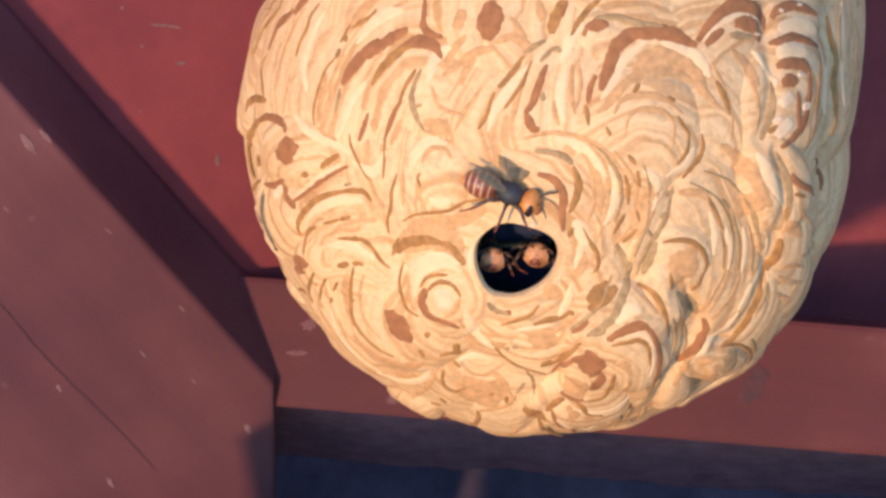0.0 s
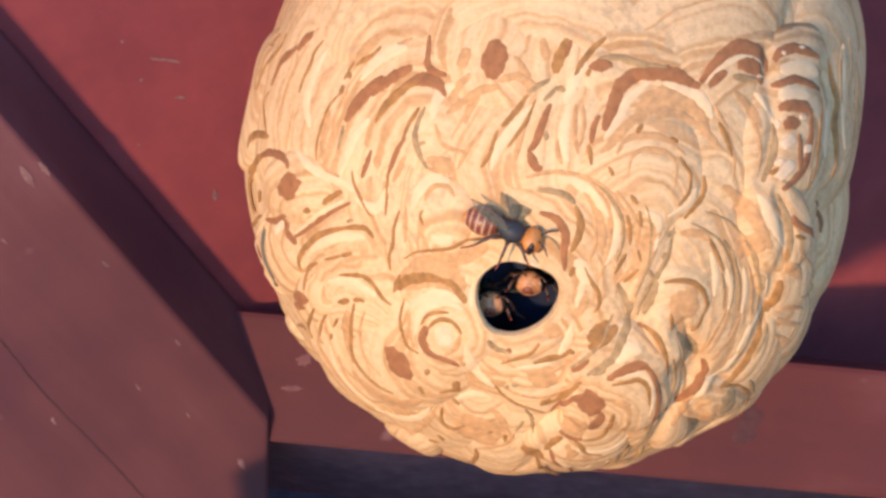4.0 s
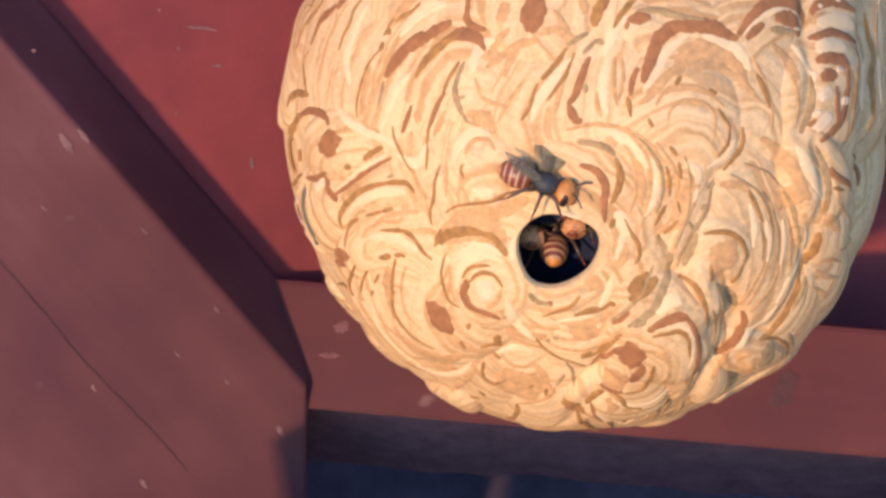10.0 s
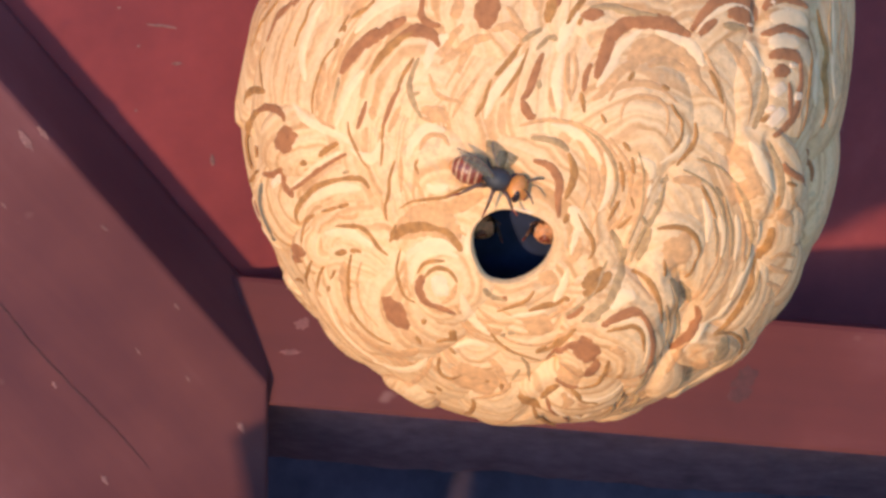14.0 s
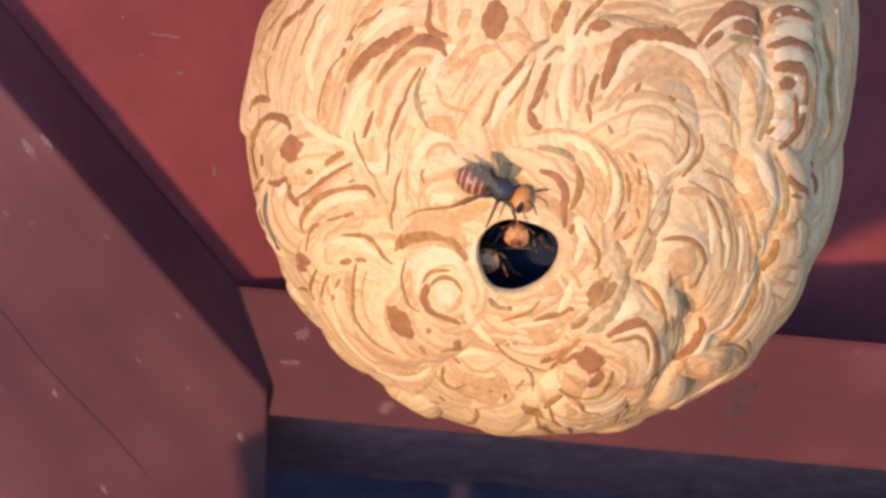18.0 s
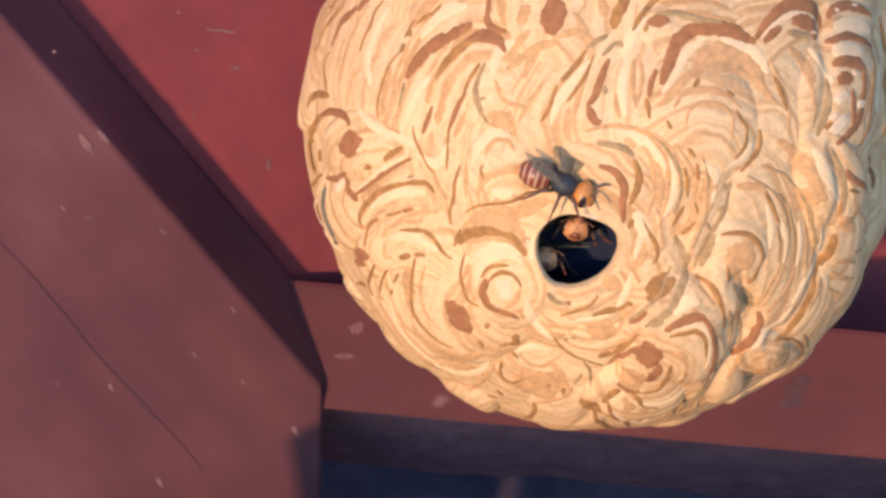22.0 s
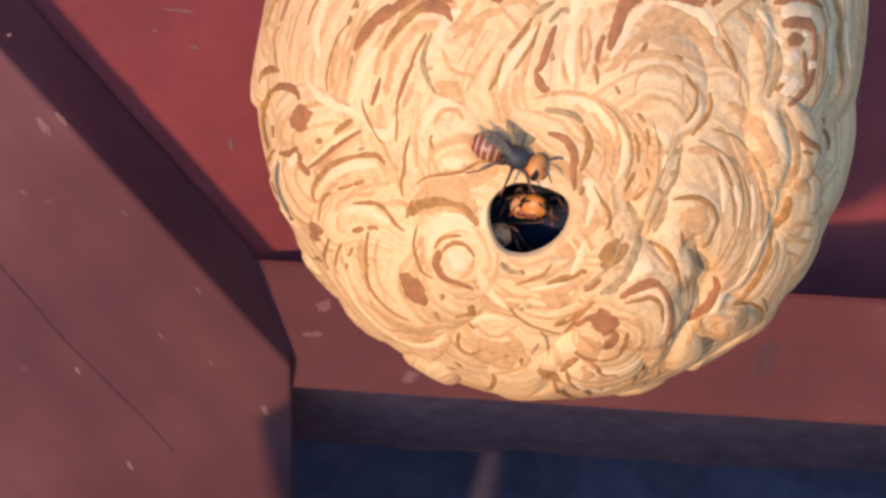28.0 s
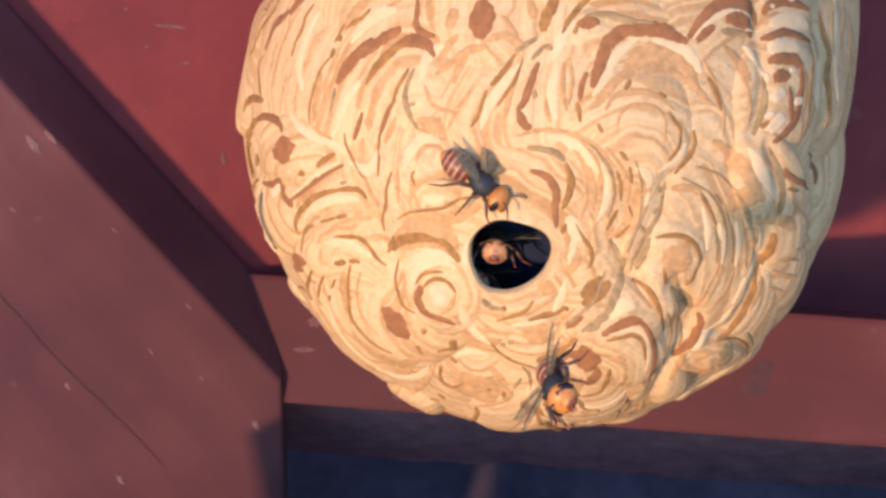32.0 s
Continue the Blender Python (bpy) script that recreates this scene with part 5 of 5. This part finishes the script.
stripe(OCHRE, 1.0, (-15.2, -58.1), (-16.5, -60.1))
stripe(OCHRE, 1.2, (-5.5, -65.8), (-5.0, -70.5), (1.5, -79.0), (26.2, -83.8))
stripe(UMBER, 1.3, (-0.2, -61.3), (1.5, -64.3), (5.2, -68.0), (28.8, -79.5))
stripe(OCHRE, 1.2, (6.8, -57.1), (9.5, -58.8), (12.5, -61.1), (19.2, -62.3))
stripe(UMBER, 1.6, (2.0, -55.1), (6.0, -56.6), (9.5, -57.1))
stripe(OCHRE, 1.7, (-2.0, -61.8), (0.5, -59.1), (3.5, -56.8))
stripe(OLIVE_AND_SHADE, 1.2, (46.0, -70.8), (34.5, -61.8), (31.2, -55.6), (28.2, -50.6), (25.8, -45.8))
stripe(OLIVE_AND_SHADE, 1.4, (57.0, -72.5), (57.2, -71.3))
stripe(OLIVE_AND_SHADE, 0.9, (51.8, -75.8), (43.8, -71.5), (30.0, -62.8), (29.5, -58.3))
stripe(OLIVE_AND_SHADE, 1.2, (55.0, -69.5), (43.5, -62.3))
stripe(OLIVE_AND_SHADE, 0.7, (14.2, -10.4), (16.0, -15.4), (15.8, -21.2), (14.5, -26.4))
stripe(OLIVE_AND_SHADE, 0.8, (25.8, -11.2), (31.5, -12.9), (35.5, -16.4), (38.8, -20.2), (42.5, -25.4), (42.8, -30.6))
stripe(OLIVE_AND_SHADE, 0.8, (23.2, -13.2), (29.2, -15.9), (33.2, -20.7), (35.2, -25.6), (35.5, -30.9))
stripe(OLIVE_AND_SHADE, 0.9, (5.2, -6.9), (7.8, -8.9), (10.2, -12.4), (11.2, -16.4), (10.2, -20.4))
stripe(OLIVE_AND_SHADE, 0.8, (3.2, -39.9), (6.2, -36.4), (9.2, -33.1), (10.8, -29.6))
patch(UMBER, -52.2, -6.2, 6.2, 3.7, 10)
patch(UMBER, -37.5, -38.9, 4.9, 6.1, 35)
patch(UMBER, 8.5, -45.8, 3.9, 5.3, 0)
patch(UMBER, 11.2, -50.8, 1.9, 5.2, -15)
patch(UMBER, 6.0, -44.9, 2.7, 1.6, 30)
patch(UMBER, -12.2, 9.0, 4.2, 3.9, 10)
patch(UMBER, -60.0, -25.6, 5.9, 2.2, 0)
patch(UMBER, -61.8, -27.1, 3.7, 1.5, 0)
patch(UMBER, 5.5, 8.5, 3.2, 1.5, 0)
patch(CREAM, -23.2, -33.4, 2.7, 4.1, 5)
patch(OCHRE, -24.8, -44.9, 1.5, 2.7, 0)
patch(OCHRE, -6.8, -63.8, 3.4, 4.9, 15)
patch(OLIVE_AND_SHADE, 50.5, -46.6, 3.5, 6.0, -10)
patch(CREAM, 44.0, 3.8, 1.7, 0.6, 0)
patch(CREAM, 38.5, 2.8, 0.8, 1.0, 0)
patch(CREAM, 45.8, 0.3, 2.2, 1.1, 0)
patch(CREAM, 39.0, -2.2, 1.8, 1.1, 20)
patch(CREAM, 40.8, 0.8, 3.2, 1.3, 15)
patch(CREAM, 40.5, -3.4, 4.2, 2.2, 30)
patch(CREAM, 35.2, 8.3, 2.0, 0.4, 0)
patch(CREAM, -58.8, -12.9, 3.8, 1.6, 25)
patch(CREAM, 40.2, 11.3, 1.2, 0.5, 0)
patch(CREAM, 45.0, 12.3, 1.6, 0.5, 0)
patch(OLIVE_AND_SHADE, -2.5, 0.3, 0.8, 1.1, 0)
patch(OCHRE, -42.2, -26.6, 1.4, 0.9, 0)
patch(UMBER, -10.0, -36.9, 1.0, 1.0, 0)
patch(CREAM, -5.5, -20.9, 3.3, 1.4, -15)


def make_inner_envelope():
    """The next layer of paper inside, with its own way through higher up."""
    n2 = along(hole_c, hole_x, hole_y, np.array([-14.0]), np.array([40.0]))[0]
    ex, ey = turned(n2, 0)
    nth, nr = 64, 40
    th = np.arange(nth) * 2 * np.pi / nth
    verts, uv, faces = [], [], []
    for i in range(nr):
        rad = 14 + (300 - 14) * (i / (nr - 1)) ** 1.2
        n = along(n2, ex, ey, rad * np.cos(th), rad * np.sin(th))
        verts.extend(at_height(n, 0.074 + 0.0012 * np.sin(5 * th + i * 0.6)))
    for i in range(nr - 1):
        for j in range(nth):
            k = (j + 1) % nth
            faces.append((i * nth + j, (i + 1) * nth + j, (i + 1) * nth + k, i * nth + k))
    return mesh_part("inner_envelope", verts, faces, INNER_SHADE, nest, label="inner paper layer, coloured navy for shade")


make_inner_envelope()


# combs inside, seen dimly through the opening; the dimness is in their colour
def make_comb(z, rad):
    bm = bmesh.new()
    bmesh.ops.create_cone(bm, cap_ends=True, segments=40, radius1=rad, radius2=rad * 0.96, depth=0.012, matrix=Matrix.Translation((0, 0.01, z)))
    return part("comb", bm, INNER_SHADE, nest, "brood comb, coloured navy for shade", smooth=False)


make_comb(0.02, 0.055)
make_comb(0.05, 0.05)


# ---------------------------------------------------------------- hornets
MM = 0.001


def make_hornet(face, side=1):
    """A worker hornet, 25 mm long: x to its head, z to its back, the origin in the thorax.
    side: the side on which the wings are spread, 0: on both."""
    h = new("hornet")

    def p(name, fill, material, label="", parent=None):
        b = bmesh.new()
        fill(b)
        bmesh.ops.scale(b, vec=(MM, MM, MM), verts=b.verts)
        return part(name, b, material, parent or h, label)

    p("thorax", lambda b: (ball(b, (0.4, 0, 0.3), (4.2, 3.6, 3.4)), ball(b, (-2.6, 0, 0), (2.0, 2.0, 1.9))), CHITIN_DARK, "black furry thorax")
    head = p("head", lambda b: (ball(b, (6.6, 0, -0.5), (2.9, 4.3, 3.8)), ball(b, (8.0, 0, -1.6), (2.0, 2.5, 2.3))), face, "orange head")
    for s in (-1, 1):
        p("eye", lambda b: ball(b, (7.2, 3.45 * s, 0.1), (1.2, 1.0, 2.2), tilt=Matrix.Rotation(0.35 * s, 4, "X")), EYE, "dark brown eye", head)
        p("mandible", lambda b: tube(b, [(8.3, 1.3 * s, -2.2), (9.6, 1.1 * s, -2.9), (10.2, 0.2 * s, -3.2)], (0.75, 0.6, 0.2)), CHITIN_BROWN, "dark mandible", head)
        p("antenna", lambda b: tube(b, [(8.0, 0.8 * s, 0.9), (9.4, 1.9 * s, 2.4), (11.2, 3.4 * s, 2.6), (12.8, 5.0 * s, 1.6)], (0.3, 0.28, 0.3, 0.22)), CHITIN_LEG, "", head)
    p("clypeus", lambda b: ball(b, (8.9, 0, -1.9), (1.25, 1.7, 1.5)), CHITIN_RUST, "rust-brown face shield", head)
    p("brow", lambda b: ball(b, (8.3, 0, 0.9), (0.75, 1.5, 0.9)), CHITIN_RUST, "", head)
    for k in range(3):
        p("ocellus", lambda b: ball(b, (6.6 + (0.5 if k == 1 else 0), (k - 1) * 0.7, 2.95), (0.3, 0.3, 0.3), 8, 6), EYE, "", head)

    # abdomen: overlapping rings that taper to the sting, each with a pale hind margin
    def prof(s):
        return 4.3 * math.sin(math.pi * min(1.0, 0.17 + 0.83 * s)) ** 0.62 if s < 1 else 0.05

    spans = [(0.0, 0.16), (0.16, 0.36), (0.36, 0.55), (0.55, 0.73), (0.73, 0.88), (0.88, 1.0)]
    abdomen = None
    for i, (s0, s1) in enumerate(spans):
        cut = s0 + (s1 - s0) * 0.70

        def shell(b, lo, hi, grow):
            n = 6
            pts = [(-4.0 - 10.6 * (lo + (hi - lo) * k / n), 0, -0.2 - 1.2 * (lo + (hi - lo) * k / n) ** 2) for k in range(n + 1)]
            tube(b, pts, [max(0.12, prof(lo + (hi - lo) * k / n)) + grow for k in range(n + 1)], 22)

        last = i == 5
        ring_part = p("abdomen_ring", lambda b: shell(b, s0, s1, 0.0), CHITIN_ORANGE if last else CHITIN_BROWN, "orange tail tip" if last else "", abdomen)
        if abdomen is None:
            abdomen = ring_part
            abdomen.name = "abdomen"
            tagged(abdomen, "brown abdomen banded with tan")
        if not last:
            p("pale_band", lambda b: shell(b, cut, s1, 0.09), CHITIN_BAND, "tan band", abdomen)
    # wings, folded lengthwise and held out behind
    for s in (-1, 1):
        for lng, spread, up in ((13.5, 66, 3.0), (12.0, 102, 2.6)) if side in (0, s) else ((13.5, -14, 3.3), (10.5, -4, 3.0)):
            def film(b):
                c, sn = math.cos(radians(spread)), math.sin(radians(spread))
                n = 12
                rows = []
                for k in range(n + 1):
                    t = k / n
                    wd = lng * (0.24 if side in (0, s) else 0.13) * math.sin(math.pi * min(1, 0.1 + 0.9 * t)) ** 0.7 + 0.1
                    mid = lng * t
                    line = []
                    for e, lift in ((-1, 0.0), (0, 0.35), (1, 0.0)):
                        x = -mid * c + e * wd * sn
                        y = mid * sn + e * wd * c
                        line.append((x - 0.6, s * (1.9 + y), up + lift + 0.16 * mid))
                    rows.append([b.verts.new(q) for q in line])
                for a, d in zip(rows, rows[1:]):
                    for k in range(2):
                        b.faces.new((a[k], a[k + 1], d[k + 1], d[k]))
                bmesh.ops.solidify(b, geom=b.faces[:], thickness=0.06)
            wing = p("forewing" if lng > 13 else "hindwing", film, WING, "smoky translucent wing")

            def vein(b):
                c, sn = math.cos(radians(spread)), math.sin(radians(spread))
                tube(b, [(-0.6 - t * lng * c - lng * 0.1 * sn * math.sin(math.pi * t), s * (1.9 + t * lng * sn - lng * 0.1 * c * math.sin(math.pi * t)), up + 0.1 + 0.16 * t * lng) for t in (0, 0.25, 0.5, 0.75, 1)], (0.3, 0.25, 0.2, 0.16, 0.08), 6)
            p("vein", vein, CHITIN_LEG, "", wing)
    # legs
    for s in (-1, 1):
        for root, knee, ankle, toe in (((2.6, 1.6, -1.6), (5.0, 4.6, 0.2), (7.6, 6.0, -3.0), (9.6, 6.6, -4.2)),
                                       ((0.4, 1.9, -2.0), (0.6, 6.0, 0.6), (0.4, 9.0, -3.2), (0.2, 11.8, -4.3)),
                                       ((-1.6, 1.6, -1.9), (-4.6, 5.4, 0.8), (-8.4, 7.6, -2.8), (-11.6, 9.2, -4.2))):
            f = lambda q: (q[0], q[1] * s, q[2])
            leg = p("leg", lambda b: tube(b, [f(root), f([(r + k) / 2 for r, k in zip(root, knee)]), f(knee)], (0.6, 0.75, 0.5)), CHITIN_LEG, "")
            p("shin", lambda b: tube(b, [f(knee), f([(k + a) / 2 for k, a in zip(knee, ankle)]), f(ankle)], (0.48, 0.5, 0.34)), CHITIN_LEG, "", leg)
            p("foot", lambda b: tube(b, [f(ankle), f([(k + a) / 2 for k, a in zip(ankle, toe)]), f(toe)], (0.34, 0.28, 0.2)), CHITIN_BROWN, "", leg)
    return h


hornet_a = make_hornet(CHITIN_ORANGE)
tagged(hornet_a, "brown-banded hornet with an orange head clinging above the nest opening", "hornet", "hornets at the nest")
hornet_b = make_hornet(CHITIN_FACE)
tagged(hornet_b, "hornet guarding just inside the nest opening, brown-orange face outward", "hornet", "hornets at the nest")
hornet_c = copy_thing(hornet_b, pose(0, 0, 0))
tagged(hornet_c, "hornet peering out beside the rim inside the nest opening")
hornet_d = make_hornet(CHITIN_ORANGE, 0)
tagged(hornet_d, "brown-banded hornet that flies in, crawls inside and leaves again", "hornet", "hornets at the nest")


def motions():
    walk(hornet_a, lying([
        (0.00, pose(0.0281, 0.8092, 1.4140, 45.5, 19.7, -7.9)),
        (5.00, pose(0.0276, 0.8092, 1.4143, 45.4, 20.0, -7.9)),
        (9.00, pose(0.0261, 0.8092, 1.4142, 45.4, 20.0, -7.9)),
        (12.00, pose(0.0257, 0.8091, 1.4142, 45.5, 19.8, -7.7)),
        (18.00, pose(0.0248, 0.8092, 1.4139, 45.4, 20.7, -7.8)),
        (22.00, pose(0.0257, 0.8092, 1.4141, 45.5, 21.1, -7.4)),
        (25.00, pose(0.0259, 0.8093, 1.4132, 45.5, 22.5, -7.3)),
        (28.00, pose(0.0266, 0.8093, 1.4127, 45.5, 23.0, -7.1)),
        (28.50, pose(0.0239, 0.8097, 1.4149, 44.6, 31.2, -8.6)),
        (29.00, pose(0.0220, 0.8101, 1.4167, 44.0, 38.2, -10.1)),
        (30.50, pose(0.0220, 0.8101, 1.4162, 44.3, 39.3, -9.7)),
        (32.00, pose(0.0220, 0.8101, 1.4161, 44.2, 39.1, -9.8)),
    ]))
    walk(hornet_b, lying([
        (0.00, pose(0.0377, 0.8386, 1.3933, -9.5, 0.1, -96.2)),
        (2.00, pose(0.0347, 0.8386, 1.3974, -9.5, 0.4, -96.2)),
        (3.00, pose(0.0355, 0.8386, 1.3964, -9.5, 0.4, -96.2)),
        (6.00, pose(0.0345, 0.8387, 1.3964, -9.2, 0.9, -95.0)),
        (8.00, pose(0.0350, 0.8402, 1.3971, -9.1, 2.1, -94.7)),
        (9.00, pose(0.0384, 0.8442, 1.3993, -9.5, 3.8, -96.9)),
        (11.00, pose(0.0352, 0.8412, 1.3993, -9.2, 3.5, -95.0)),
        (12.00, pose(0.0420, 0.8455, 1.3970, -9.7, 2.1, -97.4)),
        (14.50, pose(0.0425, 0.8455, 1.3958, -9.7, 1.3, -97.7)),
        (16.50, pose(0.0314, 0.8390, 1.3984, -8.9, 2.1, -93.3)),
        (20.00, pose(0.0311, 0.8389, 1.3989, -8.8, 1.8, -93.0)),
        (22.00, pose(0.0313, 0.8390, 1.3992, -8.7, 2.3, -92.8)),
        (23.00, pose(0.0345, 0.8389, 1.3976, -9.2, 1.6, -94.7)),
        (24.00, pose(0.0368, 0.8389, 1.3976, -9.2, 1.6, -94.7)),
        (25.00, pose(0.0289, 0.8390, 1.3980, -8.3, 2.3, -90.8)),
        (28.00, pose(0.0292, 0.8389, 1.3966, -8.4, 1.6, -91.1)),
        (29.00, pose(0.0250, 0.8385, 1.3927, -7.9, -0.8, -88.3)),
        (30.00, pose(0.0230, 0.8324, 1.3919, -7.7, -1.3, -87.1)),
        (31.00, pose(0.0264, 0.8306, 1.3943, -8.1, -0.4, -89.3)),
        (31.50, pose(0.0280, 0.8318, 1.3961, -8.3, 0.9, -90.3)),
        (32.00, pose(0.0257, 0.8326, 1.3942, -8.0, -0.4, -88.8)),
    ]))
    walk(hornet_c, lying([
        (0.00, pose(0.0231, 0.8356, 1.3923, -7.4, -0.1, -86.1)),
        (6.00, pose(0.0222, 0.8356, 1.3901, -7.5, -0.2, -86.4)),
        (9.00, pose(0.0227, 0.8401, 1.3976, -7.5, 2.9, -86.9)),
        (11.00, pose(0.0231, 0.8420, 1.3947, -7.6, 0.9, -87.1)),
        (12.00, pose(0.0215, 0.8480, 1.3975, -7.4, 2.6, -86.6)),
        (14.00, pose(0.0215, 0.8480, 1.3973, -7.4, 2.6, -86.6)),
        (16.50, pose(0.0211, 0.8354, 1.3912, -7.5, -0.8, -86.4)),
        (20.00, pose(0.0212, 0.8354, 1.3909, -7.5, -1.1, -86.4)),
        (25.00, pose(0.0205, 0.8351, 1.3884, -7.4, -2.8, -85.8)),
        (28.00, pose(0.0213, 0.8360, 1.3876, -7.6, -3.3, -86.3)),
        (29.50, pose(0.0237, 0.8365, 1.3837, -8.0, -5.8, -87.8)),
        (32.00, pose(0.0199, 0.8384, 1.3827, -7.4, -6.3, -85.3)),
    ]))
    walk(hornet_d, lying([
        (0.00, pose(0.1764, 0.7053, 1.4976, -83.2, 21.6, -177.1)),
        (7.50, pose(0.1764, 0.7053, 1.4976, -83.2, 21.6, -177.1)),
        (7.70, pose(0.1047, 0.7669, 1.4267, -94.4, 17.0, -177.8)),
        (7.80, pose(0.0667, 0.7943, 1.4048, -100.4, 16.4, -177.9)),
        (7.90, pose(0.0422, 0.8033, 1.3876, -105.7, -23.4, 179.5)),
        (8.00, pose(0.0460, 0.8134, 1.3887, -109.2, -51.9, -167.7)),
        (8.20, pose(0.0380, 0.8191, 1.3873, -97.2, -51.8, 170.0)),
        (8.40, pose(0.0367, 0.8239, 1.3921, -80.1, -42.6, 141.5)),
        (8.60, pose(0.0350, 0.8277, 1.3955, -70.8, -38.4, 126.1)),
        (9.00, pose(0.0350, 0.8314, 1.3987, -62.1, -31.3, 110.5)),
        (9.40, pose(0.0333, 0.8391, 1.3972, -26.0, -28.7, 91.4)),
        (10.00, pose(0.0307, 0.8424, 1.3954, -5.3, -27.2, 83.9)),
        (10.60, pose(0.0326, 0.8428, 1.3936, -11.3, -26.3, 85.8)),
        (11.20, pose(0.0361, 0.8437, 1.3934, -25.4, -24.6, 89.4)),
        (11.70, pose(0.0367, 0.8488, 1.4022, -25.1, -22.5, 87.8)),
        (13.00, pose(0.0361, 0.8580, 1.4065, 0.9, -17.8, 83.6)),
        (16.50, pose(0.0360, 0.8609, 1.4073, 137.9, -13.1, 81.0)),
        (19.00, pose(0.0331, 0.8524, 1.4069, 2.1, 4.6, 60.2)),
        (22.00, pose(0.0339, 0.8592, 1.4102, 1.8, 42.4, -70.2)),
        (25.00, pose(0.0349, 0.8513, 1.4059, 0.0, 33.0, -89.4)),
        (28.00, pose(0.0340, 0.8347, 1.3994, -14.7, 25.2, -104.1)),
        (29.50, pose(0.0333, 0.8334, 1.3910, -14.2, 28.3, -102.0)),
        (30.50, pose(0.0324, 0.8326, 1.3924, -14.0, 30.7, -101.0)),
        (31.00, pose(0.0258, 0.8303, 1.3935, -16.5, 33.6, -108.4)),
        (31.10, pose(0.0281, 0.8258, 1.3908, -10.2, 42.0, -102.2)),
        (31.20, pose(0.0301, 0.8220, 1.3864, 20.3, 54.3, -84.9)),
        (31.30, pose(0.0326, 0.8205, 1.3830, 73.2, 62.2, -36.9)),
        (31.40, pose(0.0343, 0.8206, 1.3757, 112.8, 55.1, 4.2)),
        (31.50, pose(0.0356, 0.8222, 1.3689, 125.3, 53.4, 18.2)),
        (31.60, pose(0.0359, 0.8245, 1.3632, 132.0, 43.7, 23.2)),
        (31.80, pose(0.0388, 0.8211, 1.3620, 131.6, 50.9, 26.2)),
        (32.00, pose(0.0405, 0.6923, 1.3787, 71.2, 13.6, -82.0)),
    ]))

motions()
